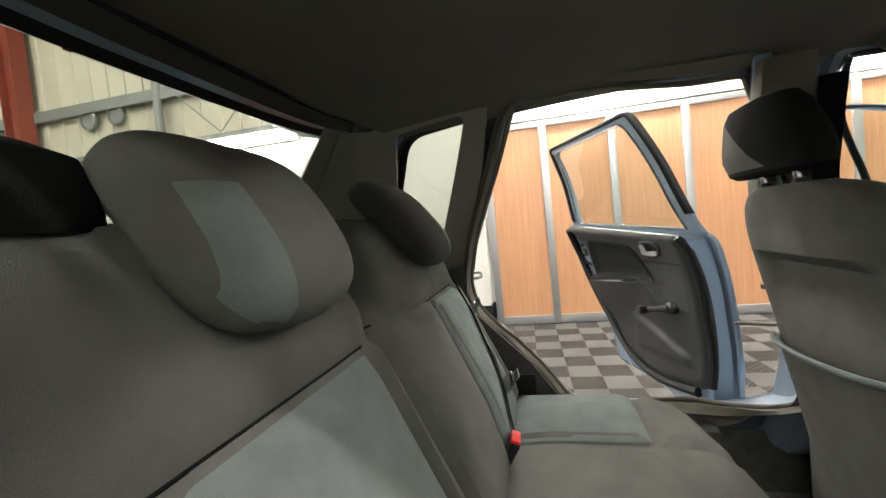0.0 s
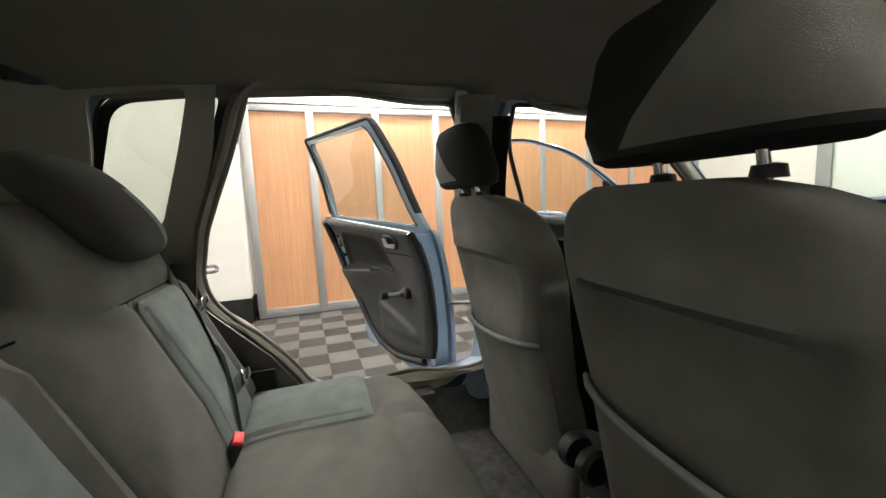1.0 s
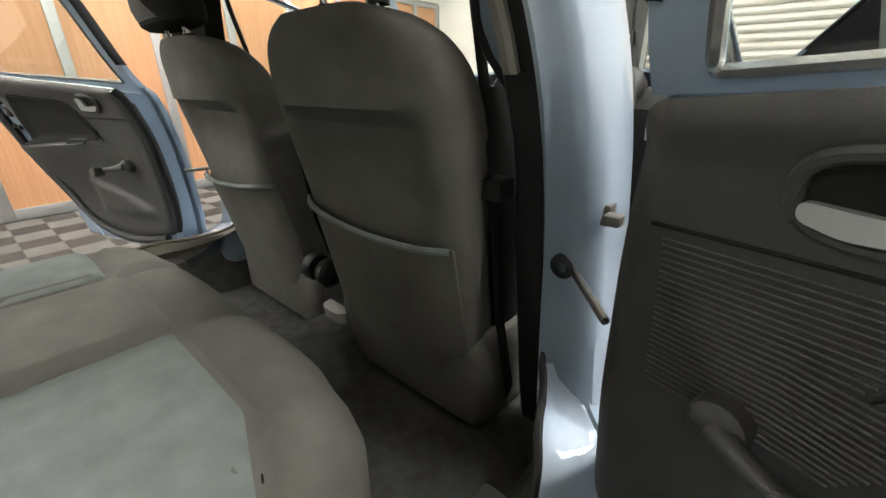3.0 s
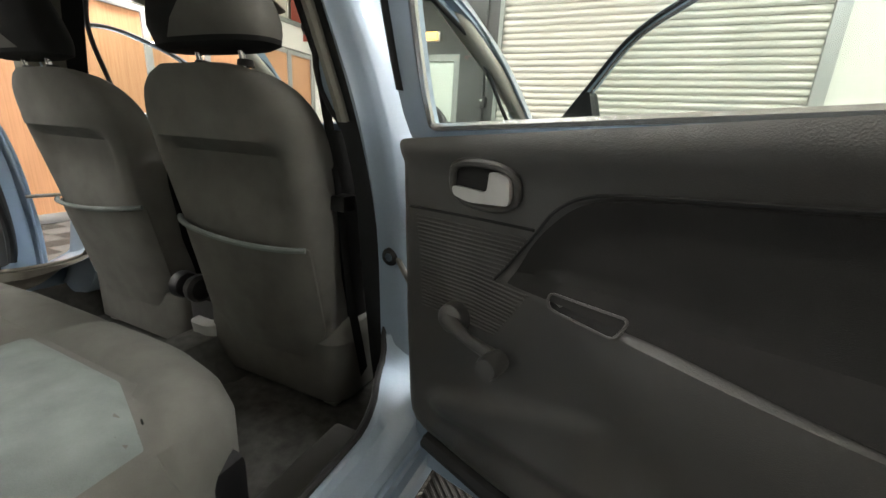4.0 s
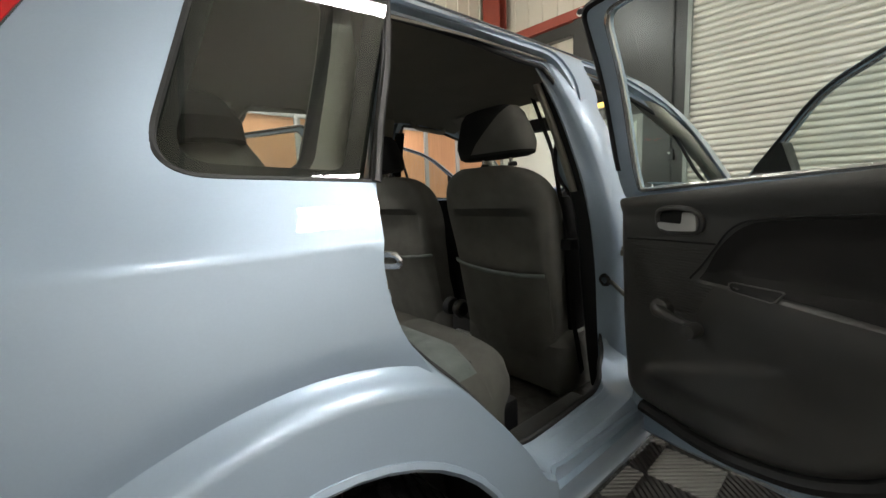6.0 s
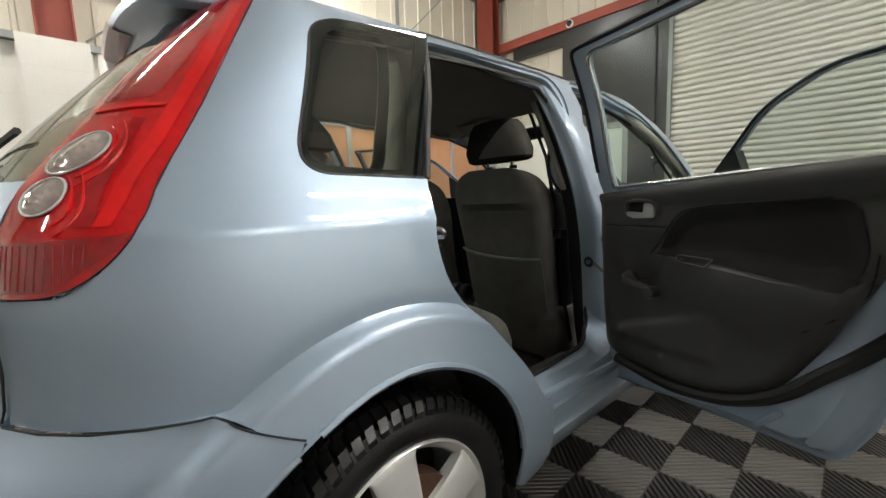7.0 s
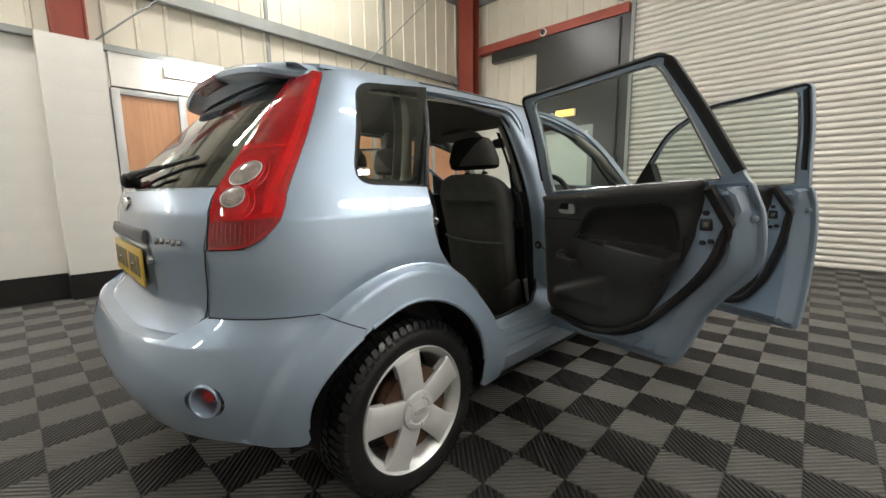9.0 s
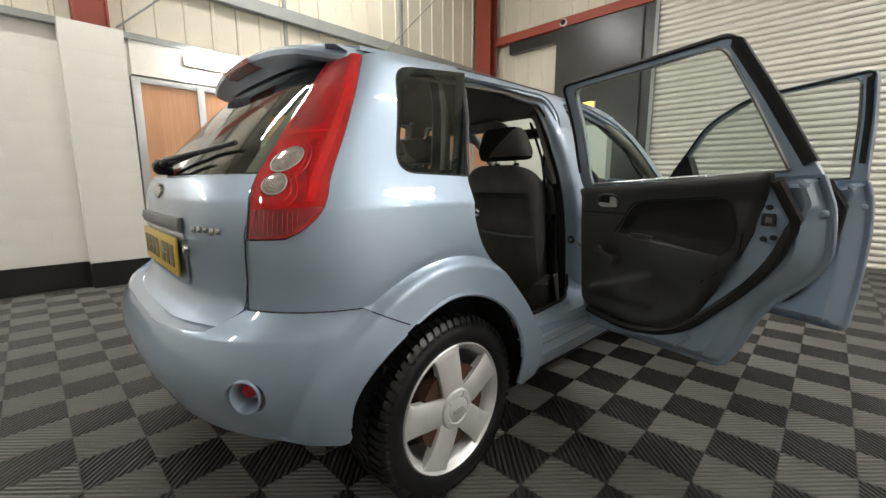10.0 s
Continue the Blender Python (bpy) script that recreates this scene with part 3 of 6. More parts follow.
SIDE_OUT = [(-0.56, 0.672), (-0.315, 0.672), (-0.2, 0.612)] + [p for p in reversed(ARCH) if p[1] > 0.37 and p[0] > -0.225] + [(0.30, 0.27), (0.33, 0.25), (2.15, 0.22)] + list(reversed(ROOF_EDGE)) + [(-0.325, 1.12), (-0.345, 1.0), (-0.372, 0.93), (-0.41, 0.875), (-0.46, 0.845), (-0.56, 0.84)]
FLARE = (0.500, 0.487, 0.474, 0.467, 0.461, 0.455, 0.448, 0.44, 0.42)
side = carpart("side_panel", sheet(SIDE_OUT, skin, 0.025, [QWIN, OPEN_R, OPEN_F], 0.006, creases=[arc_line(r) for r in FLARE] + [[(-0.36 + 0.02 * k, z) for k in range(24)] for z in (0.895, 0.910, 0.918, 0.924, 0.934, 0.946, 0.96)]), "paint", "light blue metallic side panel with flared wheel arch", both=True)
carpart("rear_door_jamb", reveal(OPEN_R, skin, [(0, 0), (-0.002, 0.012), (0.018, 0.02), (0.024, 0.062), (0.040, 0.07), (0.043, 0.085)]), "jamb", both=True)
carpart("front_door_jamb", reveal(OPEN_F, skin, [(0, 0), (-0.002, 0.012), (0.018, 0.02), (0.024, 0.062), (0.040, 0.07), (0.043, 0.085)]), "jamb", both=True)
SEAL_R = [(u + (a - u) * fold_share(u, v), v + (b - v) * fold_share(u, v)) for (u, v), (a, b) in zip(dense(OPEN_R, 0.025), inset_loop(dense(OPEN_R, 0.025), 0.048))]
SEAL_F = inset_loop(dense(OPEN_F, 0.025), 0.048)
carpart("door_seal", tube([skin(u, v) + Vector((-0.084 * (1 - 0.4 * ramp(v, 1.0, 1.3)), 0, 0)) for u, v in SEAL_R], 0.007, 8, True), "rubber", "black rubber seal")
carpart("door_seal", tube([FLIP @ (skin(u, v) + Vector((-0.084 * (1 - 0.4 * ramp(v, 1.0, 1.3)), 0, 0))) for u, v in SEAL_R], 0.007, 8, True), "liner", "grey seal")
carpart("door_seal", tube([skin(u, v) + Vector((-0.084 * (1 - 0.4 * ramp(v, 1.0, 1.3)), 0, 0)) for u, v in SEAL_F], 0.007, 8, True), "rubber", both=True)
OPEN_IN = rounded([(0.150, 1.0), (0.112, 0.88), (0.125, 0.785), (0.33, 0.55), (0.40, 0.44), (0.88, 0.415), (0.99, 0.52), (0.995, 0.78), (0.945, 0.95), (0.898, 1.12), (0.905, 1.39), (0.300, 1.375)], [0.03, 0.04, 0.08, 0.06, 0.06, 0.09, 0.12, 0.08, 0.08, 0.08, 0.07, 0.10], 8)


def opening_trim():
    """The soft trim that covers the folded edge of a rear door opening from inside."""
    base = dense(OPEN_IN, 0.025)
    rings = []
    for shrink, depth in ((-0.03, 0.088), (0.024, 0.074), (0.033, 0.074), (0.040, 0.084), (0.044, 0.105), (0.020, 0.125)):
        lp = [(u + (a - u) * fold_share(u, v), v + (b - v) * fold_share(u, v)) for (u, v), (a, b) in zip(base, inset_loop(base, shrink))]
        rings.append([skin(u, v) + Vector((-depth * (1 - 0.4 * ramp(v, 1.0, 1.3)), 0, 0)) for u, v in lp])
    return loft([[Vector((-p.x, p.y, p.z)) for p in ring] for ring in rings], cap=False)


carpart("opening_trim", opening_trim(), "liner", "grey soft trim round the door opening")
carpart("arch_lip", tube([skin(u, v) + Vector((-0.004, 0, 0)) for u, v in ARCH if v > 0.36 and u > -0.21], 0.008, 6), "paint", both=True)
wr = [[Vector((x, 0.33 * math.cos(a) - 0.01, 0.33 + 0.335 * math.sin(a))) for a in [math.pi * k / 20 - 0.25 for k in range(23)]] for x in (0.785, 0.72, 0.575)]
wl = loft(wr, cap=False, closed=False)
# near-black colour stands in for the shade inside the arch
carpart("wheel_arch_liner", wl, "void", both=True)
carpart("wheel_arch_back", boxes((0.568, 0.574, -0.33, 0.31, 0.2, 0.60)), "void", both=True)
carpart("wheel_arch_cover", loft([[Vector((x, r * math.cos(a) - 0.01, 0.33 + r * math.sin(a))) for a in [math.pi * k / 20 for k in range(21)]] for x, r in ((0.70, 0.352), (0.60, 0.350), (0.575, 0.342), (0.563, 0.325), (0.56, 0.28))], cap=False, closed=False), "carpet", both=True)
# sill below the doors: two folded ribs
carpart("sill", loft([[hull(y, z) + Vector((o, 0, 0)) for z, o in ((0.41, -0.03), (0.40, 0.012), (0.372, 0.014), (0.36, 0.004), (0.33, 0.006), (0.32, 0.014), (0.26, 0.008), (0.2, -0.03))] for y in [0.345 + 0.06 * k for k in range(31)]], cap=False, closed=False), "paint", both=True)

# roof
def roof(x, y):
    e = interp(ROOF_EDGE, y)
    w = width(e) * (interp(SIDE, y) if y > 0 else 1)
    k = 1 - min(1.0, abs(x) / max(w, 0.05)) ** 2.4
    return Vector((x, y, e + 0.045 * k))


ROOF_OUT = []
for k in range(25):
    y = 1.48 - k * 1.60 / 24
    ROOF_OUT.append((width(interp(ROOF_EDGE, y)) * (interp(SIDE, y) if y > 0 else 1) + 0.002, y))
ROOF_OUT = ROOF_OUT + [(0.3, -0.18), (0.0, -0.205)]
ROOF_OUT = ROOF_OUT + [(-x, y) for x, y in reversed(ROOF_OUT[:-1])]
carpart("roof_panel", sheet(ROOF_OUT, roof, 0.06, (), 0.012, lambda u, v: Vector((0, 0, -1))), "paint", "light blue metallic roof")
carpart("roof_aerial", tube([(0.0, 1.25, 1.46), (0.0, 1.13, 1.53), (0.0, 1.0, 1.62)], [0.006, 0.004, 0.002], 6), "rubber")


# tail: s runs from -1 to 1 across the car's back
def tail(s, z):
    p = hull(-1 + abs(s), z)
    if s < 0:
        p.x = -p.x
    return p


def both_sides(right):
    """A closed outline from its right half, top to bottom."""
    return right + [(-s, z) for s, z in reversed(right)]


tailgate = carpart("tailgate", sheet(both_sides([(0.488, 1.0), (0.47, 0.94), (0.456, 0.845), (0.434, 0.678), (0.385, 0.625), (0.2, 0.606)]), tail, 0.035, (), 0.012, creases=[[(-0.44 + 0.022 * k, z) for k in range(41)] for z in (0.915, 0.928, 0.935, 0.942, 0.955, 0.975)]), "paint", "light blue tailgate with tinted glass")
carpart("tailgate_side", sheet([(-0.485, 1.0), (-0.49, 1.2), (-0.5, 1.335), (-0.462, 1.352), (-0.47, 1.2), (-0.478, 1.06), (-0.505, 0.95), (-0.53, 0.845), (-0.55, 0.845), (-0.525, 0.945)], hull, 0.03, (), 0.01), "rubber", both=True)
carpart("rear_glass", sheet(both_sides([(0.505, 1.345), (0.52, 1.2), (0.515, 1.0), (0.3, 0.995)]), tail, 0.05), "glass_rear", "tinted rear window")
GL = both_sides([(0.50, 1.35), (0.515, 1.2), (0.512, 1.0), (0.3, 0.993)])
carpart("glass_edge", sheet(GL, lambda s, z: tail(s, z) + Vector((0, 0.012, -0.006)), 0.04, [inset_loop(dense(GL, 0.05), 0.014)]), "trim_black")
# folded trim of the tailgate, inside
INNER_TG = both_sides([(0.53, 1.385), (0.55, 1.2), (0.54, 0.96), (0.3, 0.95)])
carpart("tailgate_trim", sheet(INNER_TG, lambda s, z: tail(s, z) + Vector((0, 0.035, -0.02)), 0.04, [inset_loop(dense(INNER_TG, 0.05), 0.022)], 0.012), "trim")

carpart("tail_pillar_trim", sheet([(-0.60, 0.95), (-0.44, 0.93), (-0.43, 1.35), (-0.57, 1.36)], lambda u, z: hull(u, z) + Vector((-0.02, 0.05, 0)), 0.03, (), 0.006, lambda u, v: Vector((0, 1, 0))), "trim_pale", both=True)
# spoiler over the rear glass, with the high brake lamp
def glass_y(x, z):
    """Where the rear glass lies at x across the car."""
    return -interp(UPPER_REAR, z) * max(0.0, 1 - min(1.0, abs(x) / width(z)) ** 3.3) ** (1 / 3.3)


def spoiler_ring(x):
    f = 1 - (abs(x) / 0.5) ** 2.5
    yb = -0.245 - 0.065 * f + 0.085 * ramp(abs(x), 0.40, 0.485)
    top = roof(min(0.48, abs(x)), -0.12).z - 0.014
    yg = max(glass_y(x, 1.335), yb + 0.045)
    return [Vector((x, -0.10 - 0.07 * f, top + 0.004)), Vector((x, -0.19 - 0.06 * f, top + 0.003)), Vector((x, yb + 0.012, top - 0.010)), Vector((x, yb, top - 0.022)), Vector((x, yb + 0.004, top - 0.036)), Vector((x, yb + 0.018, top - 0.043)), Vector((x, (yb + yg) / 2 + 0.01, top - 0.046)), Vector((x, yg - 0.004, 1.340)), Vector((x, yg + 0.05, 1.35))]


carpart("spoiler", loft([spoiler_ring(-0.485 + 0.97 * k / 24) for k in range(25)]), "paint", "light blue roof spoiler")
carpart("brake_lamp", loft([[p + Vector((0, -0.006, -0.002)) for p in spoiler_ring(-0.13 + 0.26 * k / 8)[3:7]] for k in range(9)], closed=False, cap=False), "brake_red", "dark red high brake lamp")

# bumper with round lamp recesses
FOG = (0.505, 0.487)
fog_hole = [(FOG[0] + 0.036 * math.cos(2 * math.pi * k / 20), FOG[1] + 0.042 * math.sin(2 * math.pi * k / 20)) for k in range(20)]
BUMP = [(0.801, 0.6195), (0.685, 0.6735), (0.438, 0.6715), (0.39, 0.622), (0.2, 0.602)]
BUMP_LOW = [(0.632, 0.338), (0.648, 0.342)] + [(0.98 - 0.322 * math.cos(a), 0.335 + 0.325 * math.sin(a)) for a in [0.07 + 0.088 * k for k in range(11)]]
bump_out = BUMP + [(-s, z) for s, z in reversed(BUMP)] + [(-s, z) for s, z in reversed(BUMP_LOW)] + [(-0.55, 0.352), (-0.3, 0.392), (0.3, 0.392), (0.55, 0.352)] + BUMP_LOW


def bump_fn(s, z):
    p = tail(s, z)
    q = skin(-1 + abs(s), z)
    p.x = math.copysign(abs(q.x) + 0.004, s if s else 1)
    k = max(0.0, min(1.0, (0.675 - z) / 0.06))
    p.y -= 0.006 + 0.034 * k * max(0.0, min(1.0, (0.80 - abs(s)) / 0.4)) * max(0.0, min(1.0, (z - 0.3) / 0.2))
    return p


carpart("rear_bumper", sheet(bump_out, bump_fn, 0.03, [fog_hole, [(-s, z) for s, z in reversed(fog_hole)]], 0.012, creases=[[(-0.68 + 0.034 * j, z) for j in range(41)] for z in (0.655, 0.635, 0.6155, 0.609, 0.600)] + [arc_line(r, 1.0) for r in FLARE] + [[(-s, z) for s, z in arc_line(r, 1.0)] for r in FLARE]), "paint", "light blue rear bumper with round lamp recesses")
BTOP = [(0.0, 0.602), (0.2, 0.602), (0.39, 0.622), (0.438, 0.668)]
carpart("bumper_shelf", loft([[tail(s, 0.66) + Vector((0, 0.03, -0.01)), tail(s, interp(BTOP, abs(s)) + 0.004) + Vector((0, 0.012, 0.0)), bump_fn(s, interp(BTOP, abs(s)) - 0.002) + Vector((0, 0.003, 0))] for s in [-0.435 + 0.87 * k / 24 for k in range(25)]], cap=False, closed=False), "paint")
for sg in (1, -1):
    c0 = bump_fn(FOG[0] * sg, FOG[1])
    nrm = (c0 - bump_fn(FOG[0] * sg + 0.01, FOG[1])).cross(bump_fn(FOG[0] * sg, FOG[1] + 0.01) - c0).normalized()
    if nrm.y > 0:
        nrm = -nrm
    rot = nrm.to_track_quat("X", "Z").to_matrix().to_4x4()
    cup = carpart("fog_lamp", lathe([(0.047, -0.006), (0.045, 0.001), (0.041, 0.001), (0.037, -0.006), (0.030, -0.045), (0.0, -0.05)], 28), "paint", "round recess of the rear fog lamp")
    cup.matrix_local = Matrix.Translation(c0) @ rot @ Matrix.Diagonal((1, 0.80, 0.98, 1))
    lens = part("lens", lathe([(0.022, -0.046), (0.018, -0.036), (0.0, -0.032)], 24), "red_plastic" if sg > 0 else "satin", cup, "small red fog lens" if sg > 0 else "clear silvery lens")
    lens.location = (0, -0.013 * sg, -0.006)

carpart("bumper_lip", tube([bump_fn(s, z) + Vector((-0.004, 0.003, 0)) for s, z in BUMP_LOW[3:]], [0.003 + 0.0005 * k for k in range(len(BUMP_LOW) - 3)], 6), "paint", both=True)

# shut lines of the bumper and the tailgate
JOINT = [(-0.555, 0.672), (-0.5, 0.672), (-0.44, 0.672), (-0.38, 0.672), (-0.34, 0.672), (-0.322, 0.671)] + [(-0.312 + 0.114 * k / 8, 0.6715 - 0.0525 * k / 8) for k in range(9)]
carpart("bumper_joint", tube([bump_fn(1 + u, z) + Vector((0.001, -0.001, 0.001)) for u, z in JOINT], 0.0016, 6), "rubber", both=True)
carpart("tailgate_joint", tube([tail(s, z) + Vector((0.002, -0.003, 0)) for s, z in ((0.4565, 0.845), (0.450, 0.80), (0.443, 0.74), (0.436, 0.69), (0.430, 0.672))], 0.002, 6), "rubber", both=True)

# tail lamps
M["lamp_red"] = mat("red_lamp_plastic", (0.46, 0.003, 0.006), 0.06, 0.0, 0.3, 9, coat=1.0, spec=0.3, detail=2)
M["lamp_red"].node_tree.nodes["Principled BSDF"].inputs["Emission Color"].default_value = (0, 0, 0, 1)
M["lamp_deep"] = mat("deep_red_lamp_plastic", (0.28, 0.0015, 0.005), 0.06, 0.0, 0.3, 14, coat=1.0, spec=0.3)
M["lamp_mid"] = mat("mid_red_lamp_plastic", (0.32, 0.002, 0.006), 0.06, 0.0, 0.35, 7, coat=1.0, spec=0.3)
M["lamp_bright"] = mat("bright_red_plastic_and_glow", (0.60, 0.005, 0.007), 0.06, 0.0, 0.12, 12, coat=1.0, spec=0.3)
M["lamp_clear"] = mat("clear_lamp_plastic", (0.36, 0.31, 0.29), 0.12, 0.35, 0.3, 60, coat=1.0)
LAMP = [(-0.318, 1.356), (-0.318, 1.25), (-0.328, 1.09), (-0.352, 0.958), (-0.376, 0.913), (-0.407, 0.878), (-0.45, 0.850), (-0.537, 0.846), (-0.523, 0.93), (-0.500, 1.05), (-0.500, 1.18), (-0.495, 1.32), (-0.47, 1.362)]
LAMP = rounded(LAMP, [0.01, 0.02, 0.06, 0.05, 0.03, 0.03, 0.04, 0.004, 0.03, 0.05, 0.05, 0.02, 0.01])
LAMP_TAIL = [(0.846, -0.537), (0.93, -0.523), (1.05, -0.500), (1.18, -0.500), (1.362, -0.482)]
LAMP_SIDE = [(0.846, -0.43), (0.878, -0.407), (0.913, -0.376), (0.958, -0.352), (1.09, -0.328), (1.25, -0.318), (1.36, -0.318)]


def lamp_fn(u, z):
    p = hull(u, z)
    a, b = interp(LAMP_TAIL, z), interp(LAMP_SIDE, z)
    t = max(0.0, min(1.0, (u - a) / (b - a)))
    return p + Vector((0.75, -0.65, 0)) * (0.003 + 0.036 * t * (1 - t))


lamp = carpart("tail_lamp", sheet(LAMP, lamp_fn, 0.014, (), 0.03, lambda u, v: Vector((-0.75, 0.65, 0))), "lamp_red", "tall red tail lamp with two clear round lenses")
part("lower_lens", sheet([(-0.415, 0.885), (-0.45, 0.857), (-0.531, 0.853), (-0.522, 0.915), (-0.372, 0.925), (-0.385, 0.905)], lambda u, z: lamp_fn(u, z) + Vector((0.75, -0.65, 0)) * 0.002, 0.02), "lamp_deep", lamp, "dark red ribbed lower lens")
part("upper_lens", sheet(rounded([(-0.372, 1.345), (-0.380, 1.22), (-0.395, 1.125), (-0.488, 1.118), (-0.490, 1.20), (-0.482, 1.345)], [0.006, 0.05, 0.02, 0.01, 0.05, 0.006]), lambda u, z: lamp_fn(u, z) + Vector((0.75, -0.65, 0)) * 0.0015, 0.03), "lamp_mid", lamp, "dark red upper lens")
LENS_TILT = radians(34)
for (cu, cz, ra, rb) in ((-0.452, 1.037, 0.038, 0.027), (-0.466, 0.976, 0.030, 0.0225)):
    def local(u, z, cu=cu, cz=cz, ra=ra, rb=rb):
        du, dz = u - cu, z - cz
        return (du * math.cos(LENS_TILT) + dz * math.sin(LENS_TILT)) / ra, (dz * math.cos(LENS_TILT) - du * math.sin(LENS_TILT)) / rb

    def oval(k, cu=cu, cz=cz, ra=ra, rb=rb):
        return [(cu + k * (ra * math.cos(t) * math.cos(LENS_TILT) - rb * math.sin(t) * math.sin(LENS_TILT)), cz + k * (ra * math.cos(t) * math.sin(LENS_TILT) + rb * math.sin(t) * math.cos(LENS_TILT))) for t in [2 * math.pi * j / 28 for j in range(28)]]

    part("lens_surround", tube([lamp_fn(u, z) + Vector((0.75, -0.65, 0)) * 0.003 for u, z in oval(1.0)], 0.0017, 6, True), "satin", lamp)
    part("round_lens", sheet(oval(0.98), lambda u, z: lamp_fn(u, z) + Vector((0.75, -0.65, 0)) * (0.002 + 0.007 * max(0.0, 1 - local(u, z)[0] ** 2 - local(u, z)[1] ** 2) + 0.0009 * math.sin(22 * math.hypot(*local(u, z)))), 0.004), "lamp_clear", lamp, "clear oval lens")
# thin glow across the lamp, put in as a brighter red strip
part("cross_glow", sheet([(-0.372, 1.117), (-0.372, 1.111), (-0.487, 1.101), (-0.488, 1.107)], lambda u, z: lamp_fn(u, z) + Vector((0.75, -0.65, 0)) * 0.003, 0.015), "lamp_bright", lamp, "thin red glow painted across the lamp")
part("mid_lens", sheet([(-0.39, 1.09), (-0.395, 1.0), (-0.405, 0.935), (-0.43, 0.935), (-0.415, 0.99), (-0.405, 1.03), (-0.41, 1.09)], lambda u, z: lamp_fn(u, z) + Vector((0.75, -0.65, 0)) * 0.0018, 0.02), "lamp_mid", lamp, "darker red middle lens")
band = [(-0.335, 1.33), (-0.338, 1.20), (-0.352, 1.06), (-0.372, 0.97), (-0.388, 0.935), (-0.406, 0.935), (-0.392, 0.97), (-0.374, 1.06), (-0.365, 1.20), (-0.355, 1.33)]
part("bright_band", sheet(band, lambda u, z: lamp_fn(u, z) + Vector((0.75, -0.65, 0)) * 0.0025, 0.025), "lamp_bright", lamp, "bright red band along the edge")
# glints round the lenses, painted as tapered bright red arcs
for cu, cz, r0 in ((-0.456, 1.040, 0.045), (-0.456, 1.040, 0.058), (-0.470, 0.972, 0.040), (-0.470, 0.972, 0.053)):
    part("reflector_glint", tube([lamp_fn(cu + r0 * math.cos(a), cz + r0 * math.sin(a)) + Vector((0.75, -0.65, 0)) * 0.0015 for a in [-1.1 + 0.2 * k for k in range(11)]], [0.0008 + 0.0016 * math.sin(math.pi * k / 10) for k in range(11)], 5), "lamp_bright", lamp)
for k in range(11):
    uu = -0.521 + 0.010 * k
    part("lens_rib", tube([lamp_fn(uu + 0.006 * j / 3, 0.859 + max(0, k - 7) * 0.007 + (0.055 - max(0, k - 7) * 0.007) * j / 3) + Vector((0.75, -0.65, 0)) * 0.002 for j in range(4)], 0.0008, 5), "lamp_deep", lamp)
twin(lamp)
carpart("lamp_gasket", tube([lamp_fn(u, z) - Vector((0.75, -0.65, 0)) * 0.002 for u, z in LAMP], 0.0014, 6, True), "rubber", both=True)

# quarter windows
def quarter_pane(u, z):
    """The nearly flat pane, set in a little at its lower edge."""
    return Vector((hull(u, 1.25).x - 0.004 - 0.345 * (z - 1.25), hull(u, z).y, z))


carpart("quarter_window", sheet(inset_loop(dense(QWIN, 0.02), 0.002), quarter_pane, 0.03), "glass_dark", "tinted quarter window", both=True)
carpart("quarter_window_seal", tube([hull(u, z) + Vector((-0.003, 0, 0)) for u, z in dense(QWIN, 0.02)], 0.0045, 6, True), "rubber", both=True)
carpart("quarter_window_edge", sheet(QWIN, lambda u, z: quarter_pane(u, z) + Vector((-0.003, 0, 0)), 0.03, [[(round_tail(y, z), z) for y, z in dense(rounded([(hull(-0.150, 1.008).y + 0.03, 1.026), (0.012, 1.320), (0.245, 1.347), (0.116, 1.018)], [0.055, 0.05, 0.02, 0.02], 8), 0.03)]]), "void", both=True)
carpart("pillar_strip", tube([hull(u, z) + Vector((0.003, 0, 0)) for u, z in ((0.150, 1.0), (0.185, 1.09), (0.229, 1.19), (0.27, 1.285), (0.305, 1.37))], 0.007, 6, flat=0.5), "trim_black", both=True)
carpart("roof_gutter", tube([skin(u, interp(ROOF_EDGE, u) - 0.012) + Vector((0.001, 0, 0)) for u in [0.32 + 0.05 * k for k in range(21)]], 0.0045, 6), "rubber", both=True)

# tailgate furniture
def on_tail(x, z, out=0.0):
    s = 0.0
    lo, hi = 0.0, 1.0
    for _ in range(30):
        m_ = (lo + hi) / 2
        if tail(m_, z).x < abs(x):
            lo = m_
        else:
            hi = m_
    p = tail(lo, z)
    return Vector((x, p.y - out, z))


garnish = part("garnish", loft([[on_tail(x, 0.885, 0.003), on_tail(x, 0.882, 0.011), on_tail(x, 0.86, 0.015), on_tail(x, 0.846, 0.011), on_tail(x, 0.844, 0.002)] for x in [-0.29 + 0.58 * k / 16 for k in range(17)]]), "grip", tailgate, "dark grey grip strip above the plate")
part("plate_recess", sheet(rounded([(-0.29, 0.69), (0.29, 0.69), (0.30, 0.845), (-0.30, 0.845)], 0.03), lambda x, z: on_tail(x, z, 0.003), 0.04), "paint", tailgate)
plate_y = on_tail(0.1, 0.77, 0.012).y
plate = part("number_plate", boxes((-0.26, 0.26, plate_y - 0.003, plate_y + 0.003, 0.715, 0.826), bevel=0.002), "plate", tailgate, "yellow number plate")
bx = -0.235
for w in (0.05, 0.05, 0.05, 0.05, 0.0, 0.055, 0.05, 0.05):
    if w:
        part("plate_mark", boxes((bx, bx + w, plate_y - 0.0045, plate_y - 0.0035, 0.738, 0.803), bevel=0.0004), "plate_ink", plate)
        bx += w + 0.013
    else:
        bx += 0.03
